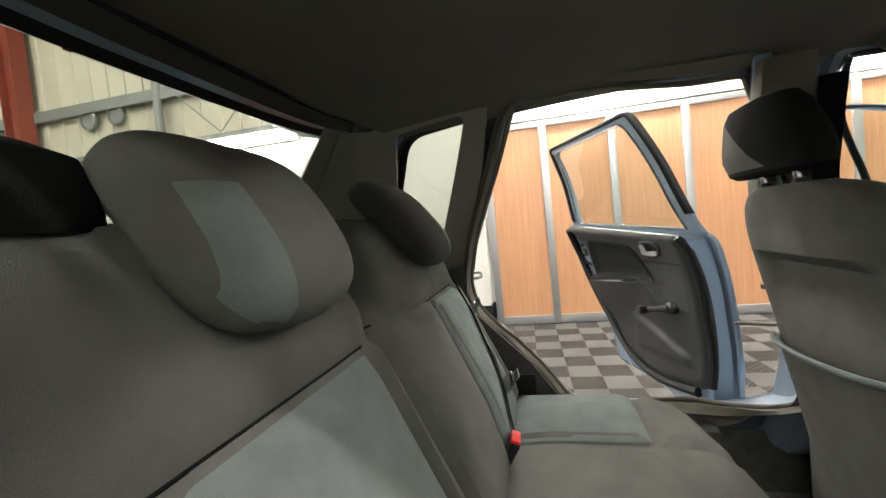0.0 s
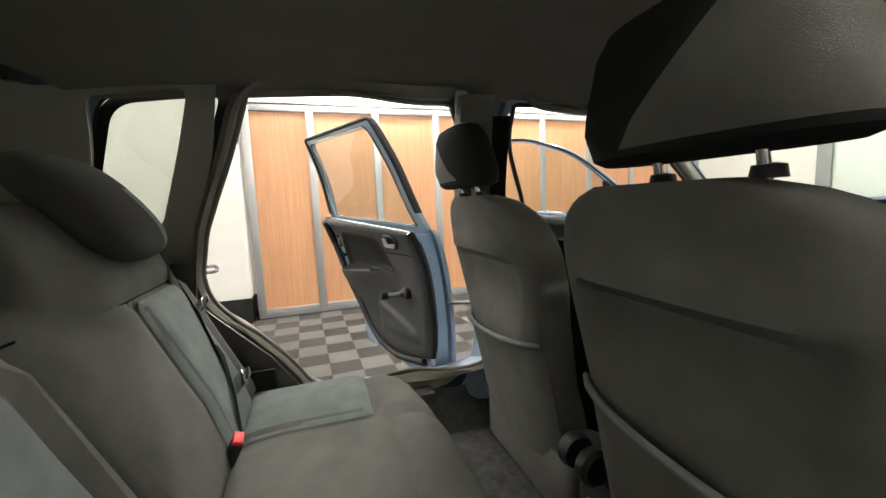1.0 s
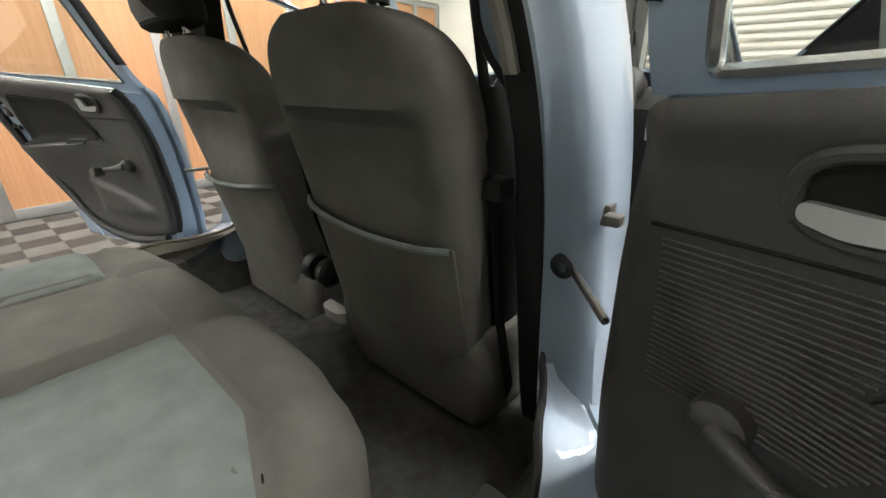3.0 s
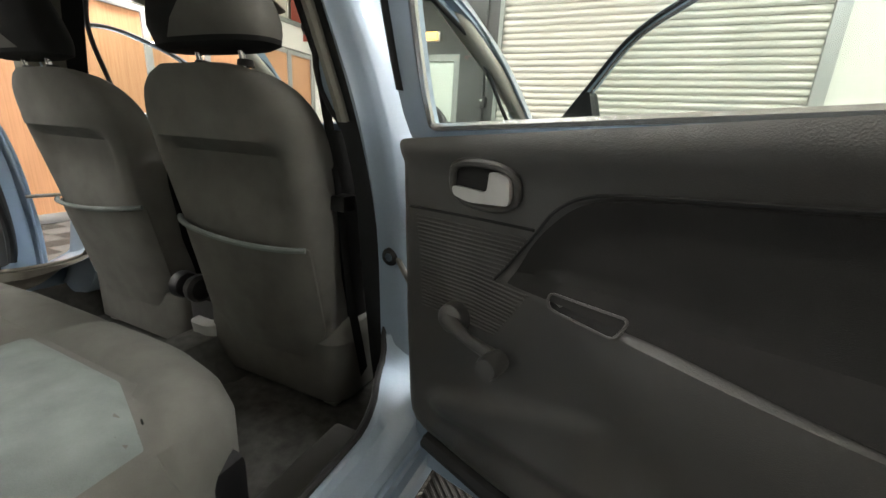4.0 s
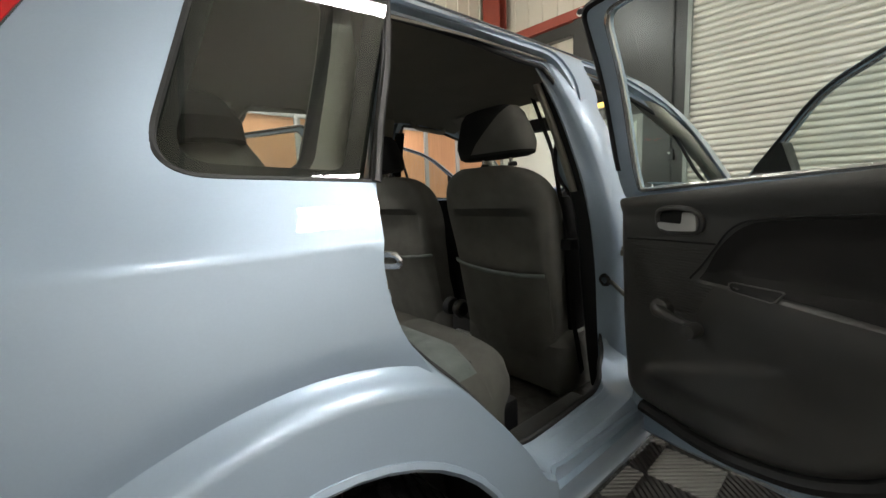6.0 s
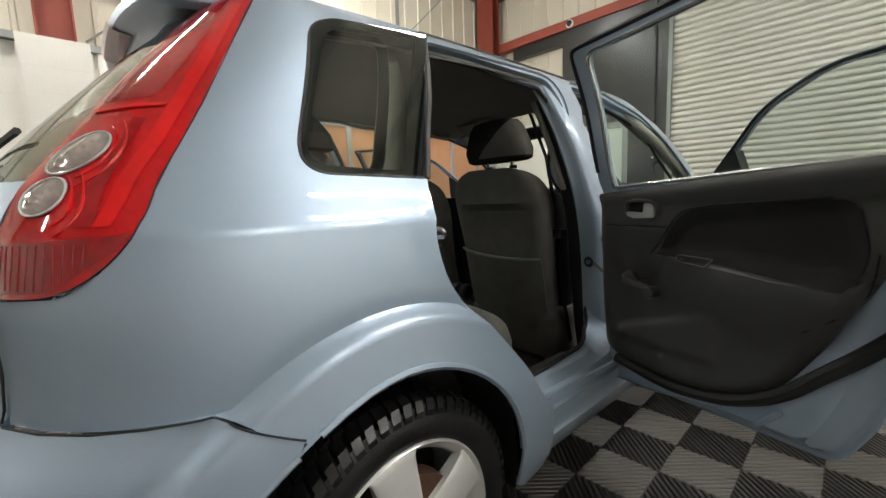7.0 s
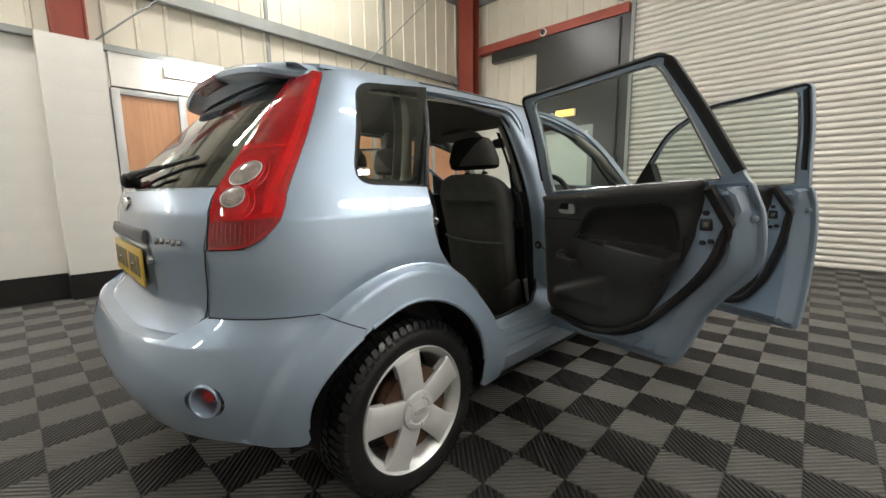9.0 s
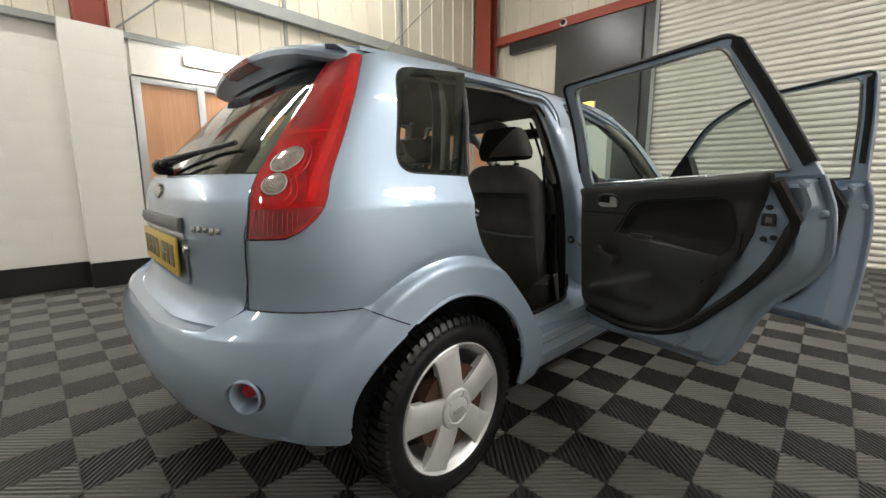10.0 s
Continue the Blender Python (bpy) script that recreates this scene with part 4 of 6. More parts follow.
for sx in (-0.12, 0.12):
    part("plate_screw", lathe([(0.007, -0.003), (0.006, 0.004), (0.0, 0.005)], 12), "chrome", plate).matrix_local = Matrix.Translation((sx, plate_y - 0.004, 0.77)) @ pose(0, 0, 0, 0, 0, -90)
lock = part("tailgate_lock", lathe([(0.014, -0.004), (0.013, 0.006), (0.009, 0.007), (0.0, 0.004)], 20), "chrome", tailgate, "round chrome lock")
lock.matrix_local = Matrix.Translation(on_tail(0.30, 0.80, 0.004)) @ pose(0, 0, 0, 0, 0, -90)
badge = part("round_badge", lathe([(0.040, -0.004), (0.039, 0.006), (0.034, 0.009), (0.0, 0.008)], 28), "chrome", tailgate, "round chrome badge")
badge.matrix_local = Matrix.Translation(on_tail(0.0, 0.955, 0.002)) @ pose(0, 0, 0, 0, 0, -90) @ Matrix.Diagonal((1, 1.4, 0.62, 1))
pa, pb = on_tail(0.355, 0.845, 0.004), on_tail(0.50, 0.845, 0.004)
letter_bars = boxes(*[(0.030 * k + 0.001 * (k % 2), 0.030 * k + 0.021, -0.0015, 0.0015, 0.004 + 0.002 * (k % 3), 0.022) for k in range(5)], bevel=0.002)
for v in letter_bars.verts:
    v.co.x += 0.2 * v.co.z
lettering = part("lettering", letter_bars, "chrome", tailgate, "row of small chrome marks")
lettering.matrix_local = Matrix.Translation(pa) @ pose(0, 0, 0, 0, 0, math.degrees(math.atan2(pb.y - pa.y, pb.x - pa.x)))
# rear wiper
wiper = part("rear_wiper", tube([tail(0.03, 1.03) + Vector((0, -0.03, 0.01)), tail(0.12, 1.035) + Vector((0, -0.045, 0.012)), tail(0.3, 1.05) + Vector((0, -0.03, 0.012))], [0.012, 0.009, 0.005], 8), "trim_black", tailgate, "black rear wiper")
part("blade", tube([tail(s, 1.02 + 0.055 * s / 0.4) + Vector((0, -0.016, 0.008)) for s in (-0.06, 0.1, 0.25, 0.4)], 0.006, 6), "rubber", wiper)
part("spindle", lathe([(0.026, -0.02), (0.024, 0.02), (0.014, 0.03), (0, 0.031)], 20), "trim_black", wiper).matrix_local = Matrix.Translation(tail(0.0, 1.025) + Vector((0, -0.02, 0.005))) @ pose(0, 0, 0, 0, 0, -90)
carpart("exhaust", tube([(-0.35, -0.50, 0.24), (-0.35, -0.60, 0.225)], 0.02, 14), "steel")
# underbody: the shade beneath the car is put into its near-black colour
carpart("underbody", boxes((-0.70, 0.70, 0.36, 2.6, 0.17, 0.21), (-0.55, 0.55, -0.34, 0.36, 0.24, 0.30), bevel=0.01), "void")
# ---- wheels ----
def rear_wheel():
    w = part("wheel", lathe([(0.045, -0.12), (0.05, -0.02), (0.135, -0.02), (0.135, -0.06), (0.0, -0.06)], 32), "rust", car, "five-spoke silver alloy wheel with a worn black tyre")
    part("tyre", lathe([(0.195, -0.175), (0.215, -0.193), (0.25, -0.195), (0.275, -0.182), (0.2815, -0.165), (0.2815, -0.035), (0.276, -0.016), (0.25, -0.002), (0.222, -0.003), (0.208, -0.010), (0.203, -0.022)], 72), "tyre", w, "worn black tyre with blocky tread")
    blocks = bmesh.new()
    for k in range(64):
        a0 = 2 * math.pi * k / 64
        for (x0, x1, off, frac) in ((-0.172, -0.138, 0.3, 0.66), (-0.13, -0.098, 0.0, 0.74), (-0.09, -0.062, 0.5, 0.74), (-0.054, -0.020, 0.15, 0.66), (-0.0195, -0.005, 0.40, 0.66)):
            b0, b1 = a0 + off * 2 * math.pi / 64, a0 + (off + frac) * 2 * math.pi / 64
            sl = 0.25 * 2 * math.pi / 64
            vs = []
            for r in (0.279, 0.2905):
                for (x, b) in ((x0, b0), (x1, b0 + sl), (x1, b1 + sl), (x0, b1)):
                    rr = r - (0.004 if x in (-0.172, -0.020, -0.0195) else 0.020 if x == -0.005 else 0)
                    vs.append(blocks.verts.new((x, rr * math.cos(b), rr * math.sin(b))))
            for f in ((4, 5, 6, 7), (0, 1, 5, 4), (1, 2, 6, 5), (2, 3, 7, 6), (3, 0, 4, 7)):
                blocks.faces.new([vs[i] for i in f])
    part("tread", blocks, "tyre", w, smooth=False)
    part("rim", lathe([(0.196, -0.17), (0.186, -0.16), (0.178, -0.10), (0.180, -0.035), (0.188, -0.022), (0.196, -0.014), (0.203, -0.006), (0.2075, -0.012), (0.2075, -0.03)], 72), "alloy", w, "silver rim")
    # spokes: one broad tapering spoke, five times
    ring = lambda r, hw, x, d: [Vector((x, -hw, r)), Vector((x, hw, r)), Vector((x - 0.004, hw + 0.006, r)), Vector((x - d, hw + 0.004, r)), Vector((x - d, -hw - 0.004, r)), Vector((x - 0.004, -hw - 0.006, r))]
    sp = loft([ring(0.045, 0.036, -0.010, 0.03), ring(0.070, 0.036, -0.004, 0.032), ring(0.11, 0.0375, -0.004, 0.032), ring(0.15, 0.0395, -0.006, 0.030), ring(0.178, 0.043, -0.009, 0.026), ring(0.190, 0.052, -0.012, 0.022), ring(0.197, 0.062, -0.015, 0.016)])
    me = mesh_of(sp, "spoke", True)
    me.materials.append(M["alloy"])
    for k in range(5):
        s = part("spoke", me, "alloy", w)
        s.matrix_local = pose(0, 0, 0, 72 * k + 10, 0, 0)
    part("hub", lathe([(0.062, -0.03), (0.064, -0.008), (0.060, 0.002), (0.044, 0.005), (0.040, 0.002), (0.036, 0.004), (0.0, 0.006)], 40), "alloy", w, "round hub with five nuts")
    part("hub_badge", lathe([(0.024, 0.003), (0.022, 0.008), (0.0, 0.0085)], 28), "satin", w).scale = (1, 1.0, 0.5)
    for k in range(5):
        n = part("nut_slot", boxes((-0.001, 0.0062, -0.0045, 0.0045, 0.038, 0.056), bevel=0.002), "alloy", w)
        n.matrix_local = pose(0, 0, 0, 72 * k + 46, 0, 0)
    part("brake_drum", lathe([(0.115, -0.10), (0.118, -0.05), (0.10, -0.045), (0.0, -0.045)], 40), "rust", w, "rusty brake drum")
    w.matrix_local = pose(0.79, 0, 0.2895, 0, 0, 0)
    return w


wheel = rear_wheel()
twin(wheel)
fw = copy_thing(wheel, pose(0.79, 2.486, 0.2895))
twin(fw)


# ---- doors ----
def blend(x, a, b):
    t = max(0.0, min(1.0, (x - a) / (b - a)))
    return t * t * (3 - 2 * t)


def seal_gap(z):
    """How far the door's rubber seal runs outside the edge of the trim."""
    return 0.010 + 0.070 * blend(z, 0.45, 0.82) * (1 - 0.35 * blend(z, 0.90, 1.0))


def open_path(loop, z0, base=None):
    """The loop without its stretch along the belt line, from one end of it to the other."""
    n = len(loop)
    base = base or loop
    belt = [i for i in range(n) if base[i][1] > z0 - 0.02] if z0 < 0.95 else [i for i in range(n) if base[i][1] < z0 + 0.02]
    keep = [i for i in range(n) if i not in belt]
    start = next(i for i in keep if (i - 1) % n in belt)
    out, i = [], start
    while i in keep:
        out.append(loop[i])
        i = (i + 1) % n
    return out


def rim_loop(loop, s):
    """The loop moved in by s: more along the upright on the latch side, less along the top."""
    out = []
    for (u, z), (a, b) in zip(loop, inset_loop(loop, s)):
        f = 1.5 if u - min(p[0] for p in loop if abs(p[1] - z) < 0.03) < 0.02 and z < 1.345 else 0.6
        out.append((u + (a - u) * f, z + (b - z) * f))
    return out


def latch_inset(loop, s, more):
    """The loop moved in by s, and further away from the hinges, where the folded edge is broad."""
    near, far = min(p[0] for p in loop), max(p[0] for p in loop)
    wide = inset_loop(loop, s + more)
    out = []
    for (u, z), (a, b), (c, d) in zip(loop, inset_loop(loop, s) if s else loop, wide):
        k = ramp(far - u, 0.15 * (far - near), 0.5 * (far - near)) * ramp(-z, -0.93, -0.87)
        out.append((a + (c - a) * k, b + (d - b) * k))
    return out


def make_door(kind, hinge, angle, shell, trim, frame, hole, furniture):
    """A swung-open car door, built closed on the car's side and turned about its hinge."""
    H = Vector((hinge[0], hinge[1], 0))
    door = part(kind, sheet(shell, lambda u, z: hull(u, z) - H, 0.04, (), 0.012, lambda u, v: Vector((-1, 0, 0))), "paint", car, "open light blue car door with dark inner trim")
    # pressed inner panel and its edge
    n = len(dense(shell, 0.03))
    lp = dense(shell, 0.03)
    rings = [[hull(u, z) - H + Vector((-d, 0, 0)) for u, z in latch_inset(lp, s, w)] for s, w, d in ((0.0, 0, 0.008), (0.0, 0, 0.022), (0.016, 0, 0.026), (0.020, 0.006, 0.040), (0.024, 0.020, 0.086), (0.034, 0.022, 0.096))]
    part("door_edge", loft(rings, cap=False), "paint", door)
    part("edge_flange", tube([hull(u, z) - H + Vector((-0.016, 0, 0)) for u, z in inset_loop(lp, 0.005)], 0.0085, 8, True), "paint", door, "rolled light blue edge")
    part("inner_panel", sheet(latch_inset(lp, 0.034, 0.022), lambda u, z: hull(u, z) - H + Vector((-0.095, 0, 0)), 0.05), "paint", door)
    part("edge_seal", tube([hull(u, z) - H + Vector((-0.105, 0, 0)) for u, z in [(min(p[0] for p in shell) + 0.088, 0.985)] + [(a + (c - a) * seal_gap(b), b + (d - b) * seal_gap(b)) for (a, b), (c, d) in zip(open_path(dense(trim, 0.025), 0.93), open_path(inset_loop(dense(trim, 0.025), -1.0), 0.93, dense(trim, 0.025)))] if u < hinge[1] - 0.06], 0.0165, 8), "rubber", door, "black rubber door seal")
    # window frame
    fl = dense(frame, 0.03)
    part("window_frame", sheet(fl, lambda u, z: hull(u, z) - H + Vector((-0.012, 0, 0)), 0.03, [hole], 0.020, lambda u, v: Vector((-1, 0, 0))), "jamb", door)
    part("frame_edge", loft([[hull(u, z) - H + Vector((-d, 0, 0)) for u, z in open_path(rim_loop(fl, s), 1.0, fl)] for s, d in (((0.006, 0.030), (0.005, 0.037), (0.010, 0.040), (0.018, 0.038), (0.020, 0.030)) if kind == "front_door" else ((-0.001, 0.010), (-0.004, 0.014), (-0.004, 0.030), (0.000, 0.036), (0.010, 0.040), (0.016, 0.037), (0.018, 0.030)))], cap=False, closed=False), "rubber", door, "black rubber window frame seal")
    part("glass_run", tube([hull(u, z) - H + Vector((-0.03, 0, 0)) for u, z in dense(hole, 0.03)], 0.006, 6, True), "chrome", door)
    pane = part("window_pane", sheet(hole, lambda u, z: hull(u, z) - H + Vector((-0.022, 0, 0)), 0.06), "glass", door, "clear greenish door glass")
    furniture(door, H, trim)
    door.matrix_local = Matrix.Translation(H) @ pose(0, 0, 0, 0, 0, angle)
    return door


def seg_dist(p, pts):
    best = 9.0
    for a, b in zip(pts, pts[1:]):
        a, b, q = Vector(a), Vector(b), Vector(p)
        t = max(0.0, min(1.0, (q - a).dot(b - a) / max(1e-9, (b - a).length_squared)))
        best = min(best, (q - a - (b - a) * t).length)
    return best


def edge_dist(p, poly):
    return seg_dist(p, list(poly) + [poly[0]])


def trim_maker(y_shift, latch_at, crank=True, dy=1.0):
    """The inner trim: panel with armrest, cloth insert, handle, window winder, ribbed speaker and a bin."""
    insert = [(y_shift + dy * (y - 0.9), z) for y, z in rounded([(0.655, 0.855), (0.60, 0.912), (0.48, 0.922), (0.285, 0.935), (0.268, 0.83), (0.292, 0.754), (0.50, 0.775), (0.69, 0.785)], [0.03, 0.05, 0.02, 0.03, 0.02, 0.01, 0.02, 0.01])]

    def relief(u, z):
        y = (u - y_shift) / dy + 0.9
        r = 0.0
        # armrest: a swelling that grows towards the latch, with a soft crest and a shadowed hollow above it
        lz = 0.783 - 0.074 * (0.69 - y)
        if 0.2 < y < 0.76:
            k = (0.016 + 0.040 * blend(-y, -0.70, -0.36)) * blend(y, 0.262, 0.30) * blend(-y, -0.74, -0.66)
            if z < lz:
                r += k * (1 - blend(lz - z, 0.0, 0.20))
            else:
                r += k * (1 - blend(z - lz, 0.0, 0.028))
        # hollow of the insert
        if inside((u, z), insert):
            r -= 0.012 * blend(edge_dist((u, z), insert), 0.0, 0.04)
        # bin low down
        if 0.5 < y < 0.84 and 0.50 < z < 0.64:
            zt = 0.53 + 0.11 * (0.84 - y) / 0.30
            r += 0.014 * blend(z, 0.50, 0.53) * blend(-z, -zt - 0.02, -zt + 0.005) * blend(y, 0.52, 0.57) * blend(-y, -0.84, -0.8)
        return r

    def furnish(door, H, trim):
        base = 0.118

        def face(u, z, out=0.0):
            e = min(1.0, edge_dist((u, z), trim) / 0.03)
            return hull(u, z) - H + Vector((-(base + out + relief(u, z) - 0.02 * (1 - e) ** 2), 0, 0))

        ledge = [[(y_shift + dy * (0.72 - 0.012 * k - 0.9), 0.783 - 0.074 * (0.69 - (0.72 - 0.012 * k)) + o) for k in range(40)] for o in (-0.012, -0.004, 0.0, 0.006, 0.014, 0.022)]
        tp = part("trim_panel", sheet(trim, face, 0.013, (), 0.02, lambda u, v: Vector((1, 0, 0)), creases=ledge), "trim", door, "dark grey moulded plastic door trim")
        part("cloth_insert", sheet(inset_loop(insert, 0.004), lambda u, z: face(u, z, 0.005), 0.012), "cloth_door", door, "black cloth insert")
        part("insert_seam", tube([face(p.x, p.y, 0.004) for p in smooth_line([(y_shift + dy * (y - 0.9), z, 0) for y, z in ((0.705, 0.786), (0.68, 0.82), (0.652, 0.858), (0.628, 0.89), (0.595, 0.910), (0.54, 0.918), (0.42, 0.927), (0.32, 0.934))], 4)], 0.0022, 5), "void", door)
        Y = lambda y: y_shift + dy * (y - 0.9)
        # ribbed speaker field
        for k in range(25):
            zz = 0.70 + 0.0062 * k
            y1 = 0.64 + 0.055 * max(0.0, (0.785 - zz) / 0.085) if zz < 0.785 else 0.70 - 0.05 * (zz - 0.785) / 0.07
            part("speaker_rib", tube([face(Y(y), zz, 0.001) for y in (0.845, 0.80, 0.75, y1 + 0.01)], 0.0014, 5), "trim", door)
        part("trim_seam", tube([face(Y(y), z, 0.0005) for y, z in ((0.855, 0.860), (0.75, 0.862), (0.655, 0.862))], 0.002, 5), "void", door)
        part("trim_seam", tube([face(Y(y), z, 0.0005) for y, z in ((0.262, 0.83), (0.268, 0.79), (0.275, 0.752), (0.31, 0.70), (0.36, 0.66))], 0.002, 5), "void", door)
        # handle: surround, cup whose shade is painted as a dark sheet, and lever
        cy, cz = Y(0.722), 0.907
        ring = [(cy + 0.047 * math.copysign(abs(math.cos(a)) ** 0.75, math.cos(a)), cz + 0.027 * math.copysign(abs(math.sin(a)) ** 0.75, math.sin(a))) for a in [2 * math.pi * k / 32 for k in range(32)]]
        hd = part("door_handle", tube([face(u, z, 0.003) for u, z in ring], 0.0055, 8, True), "trim", door, "silver inner door handle in an oval surround")
        part("handle_cup_shade", sheet(ring, lambda u, z: face(u, z, 0.002), 0.02), "void", hd)
        part("lever", sheet(rounded([(cy + 0.042, cz - 0.004), (cy + 0.042, cz - 0.016), (cy + 0.02, cz - 0.023), (cy - 0.04, cz - 0.02), (cy - 0.042, cz + 0.016), (cy - 0.016, cz + 0.019), (cy - 0.010, cz - 0.008)], 0.008), lambda u, z: face(u, z, 0.013), 0.01, (), 0.009, lambda u, v: Vector((1, 0, 0))), "satin", hd, "satin silver lever")
        # pull cup in the armrest: a rim, its hollow's shade painted as a sheet
        pc = rounded([(Y(0.628), 0.792), (Y(0.535), 0.788), (Y(0.545), 0.770), (Y(0.62), 0.776)], 0.008)
        part("pull_cup", tube([face(u, z, 0.004) for u, z in dense(pc, 0.01)], 0.002, 6, True), "trim", door, "dark rim of the pull cup")
        part("pull_hollow_shade", sheet(pc, lambda u, z: face(u, z, 0.003), 0.012), "void", door)
        if crank:
            a, b = face(Y(0.774), 0.705), face(Y(0.677), 0.687)
            wd = part("window_winder", tube([a + Vector((-0.022, 0, 0)), a.lerp(b, 0.5) + Vector((-0.034, 0, 0)), b + Vector((-0.03, 0, 0))], [0.013, 0.009, 0.010], 10), "trim", door, "dark window winder with a round knob")
            part("winder_boss", lathe([(0.024, 0.0), (0.022, -0.02), (0.013, -0.028), (0.0, -0.029)], 20), "trim", wd).location = a
            part("knob", lathe([(0.0, -0.066), (0.014, -0.064), (0.017, -0.055), (0.015, -0.03), (0.010, -0.028)], 18), "trim", wd, "worn grey knob").location = b
        # latch in the painted edge of the inner panel
        ly, lz = latch_at
        e = hull(ly, lz) - H + Vector((-0.096, 0, 0))
        part("latch_pressing", sheet([(ly + 0.036 * math.cos(t), lz - 0.012 + 0.062 * math.sin(t)) for t in [2 * math.pi * k / 20 for k in range(20)]], lambda u, z: hull(u, z) - H + Vector((-0.098 - 0.007 * max(0.0, 1 - ((u - ly) / 0.036) ** 2 - ((z - lz + 0.012) / 0.062) ** 2), 0, 0)), 0.012), "paint", door)
        lt = part("latch", boxes((e.x - 0.013, e.x + 0.01, e.y - 0.020, e.y + 0.016, lz - 0.018, lz + 0.020), bevel=0.006), "trim_black", door, "black door latch")
        part("latch_plate", boxes((e.x - 0.016, e.x - 0.010, e.y - 0.012, e.y + 0.004, lz - 0.008, lz + 0.008), bevel=0.002), "steel", lt)
        for du, dz in ((0.010, -0.056), (-0.014, -0.050), (-0.004, 0.036)):
            bolt = part("bolt", lathe([(0.0085, 0.0), (0.0075, -0.012), (0.0, -0.012)], 12), "trim_black", door)
            bolt.location = hull(ly + du, lz + dz) - H + Vector((-0.098, 0, 0))
        part("stop_stud", lathe([(0.012, 0.01), (0.011, -0.008), (0.006, -0.012), (0.0, -0.012)], 14), "jamb", door).location = hull(ly - 0.098, lz + 0.02) - H + Vector((-0.03, 0, 0))
        # pressed ribs in the painted corner
        for p, q in (((0.45, 0.40), (0.405, 0.45)), ((0.535, 0.405), (0.53, 0.43))):
            part("pressed_rib", tube([hull(Y(p[0]), p[1]) - H + Vector((-0.097, 0, 0)), hull(Y(q[0]), q[1]) - H + Vector((-0.097, 0, 0))], 0.0075, 8), "paint", door)

    return furnish


SHELL_R = rounded([(0.905, 0.335), (0.90, 0.955), (0.10, 1.0), (0.083, 0.89), (0.085, 0.74), (0.235, 0.572), (0.278, 0.44), (0.325, 0.35)], [0.05, 0.02, 0.01, 0.05, 0.07, 0.12, 0.05, 0.03], 6)
TRIM_R = rounded([(0.868, 0.954), (0.180, 1.008), (0.226, 0.86), (0.304, 0.68), (0.410, 0.50), (0.51, 0.442), (0.66, 0.418), (0.885, 0.45), (0.902, 0.62), (0.895, 0.82)], [0.02, 0.02, 0.1, 0.1, 0.08, 0.06, 0.06, 0.05, 0.08, 0.08])
FRAME_R = rounded([(0.900, 0.955), (0.862, 1.352), (0.262, 1.360), (0.100, 0.998)], [0.005, 0.03, 0.03, 0.005])
HOLE_R = rounded([(0.850, 0.972), (0.812, 1.328), (0.292, 1.338), (0.168, 1.010)], [0.01, 0.03, 0.03, 0.01])
rear_door = make_door("rear_door", (0.755, 0.90), 75.6, SHELL_R, TRIM_R, FRAME_R, HOLE_R, trim_maker(0.90, (0.203, 0.873)))
rear_door_left = twin(rear_door)
part("hinge_seal", tube([hull(p.x, p.y) - Vector((0.755, 0.90, 0)) + Vector((-0.108, 0, 0)) for p in smooth_line([(0.878, 0.950, 0), (0.890, 0.90, 0), (0.903, 0.82, 0), (0.905, 0.70, 0), (0.910, 0.60, 0), (0.900, 0.47, 0)], 5)], 0.012, 8), "rubber", rear_door_left, "black rubber seal beside the hinges")
rear_door_left.matrix_basis = FLIP @ Matrix.Translation((0.80, 0.90, 0)) @ pose(0, 0, 0, 0, 0, 70.0)

SHELL_F = rounded([(1.955, 0.33), (1.98, 0.93), (1.0, 0.985), (1.0, 0.80), (1.03, 0.335)], [0.06, 0.04, 0.01, 0.1, 0.03], 6)
TRIM_F = rounded([(1.92, 0.925), (1.10, 0.985), (1.15, 0.82), (1.17, 0.55), (1.24, 0.43), (1.88, 0.43)], [0.02, 0.02, 0.1, 0.08, 0.08, 0.06])
FRAME_F = rounded([(1.955, 0.935), (1.60, 1.27), (1.36, 1.36), (0.935, 1.372), (1.0, 0.985)], [0.005, 0.1, 0.08, 0.03, 0.005])
HOLE_F = rounded([(1.89, 0.955), (1.592, 1.252), (1.352, 1.345), (0.980, 1.356), (1.045, 0.995)], [0.02, 0.08, 0.06, 0.03, 0.01])
front_door = make_door("front_door", (0.755, 1.95), 66.0, SHELL_F, TRIM_F, FRAME_F, HOLE_F, trim_maker(1.93, (1.118, 0.86), False, 1.25))
front_door_left = twin(front_door)
fdH = Vector((0.755, 1.95, 0))
for d in (front_door, front_door_left):
    part("mirror_sail", sheet(rounded([(1.93, 0.945), (1.72, 1.13), (1.70, 0.955)], 0.02), lambda u, z: hull(u, z) - fdH + Vector((-0.05, 0, 0)), 0.03, (), 0.05, lambda u, v: Vector((1, 0, 0))), "trim_black", d)
    part("wing_mirror", loft([[Vector((0.755 + x + rx * math.cos(a) * 0.0, 1.80 + 0.055 * r * math.cos(a), 0.968 + 0.06 * r * math.sin(a))) - fdH for a in [2 * math.pi * k / 16 for k in range(16)]] for x, r, rx in ((-0.02, 0.4, 0), (0.03, 0.75, 0), (0.08, 1.0, 0), (0.15, 1.0, 0), (0.19, 0.8, 0), (0.205, 0.4, 0))]), "paint", d, "light blue wing mirror")
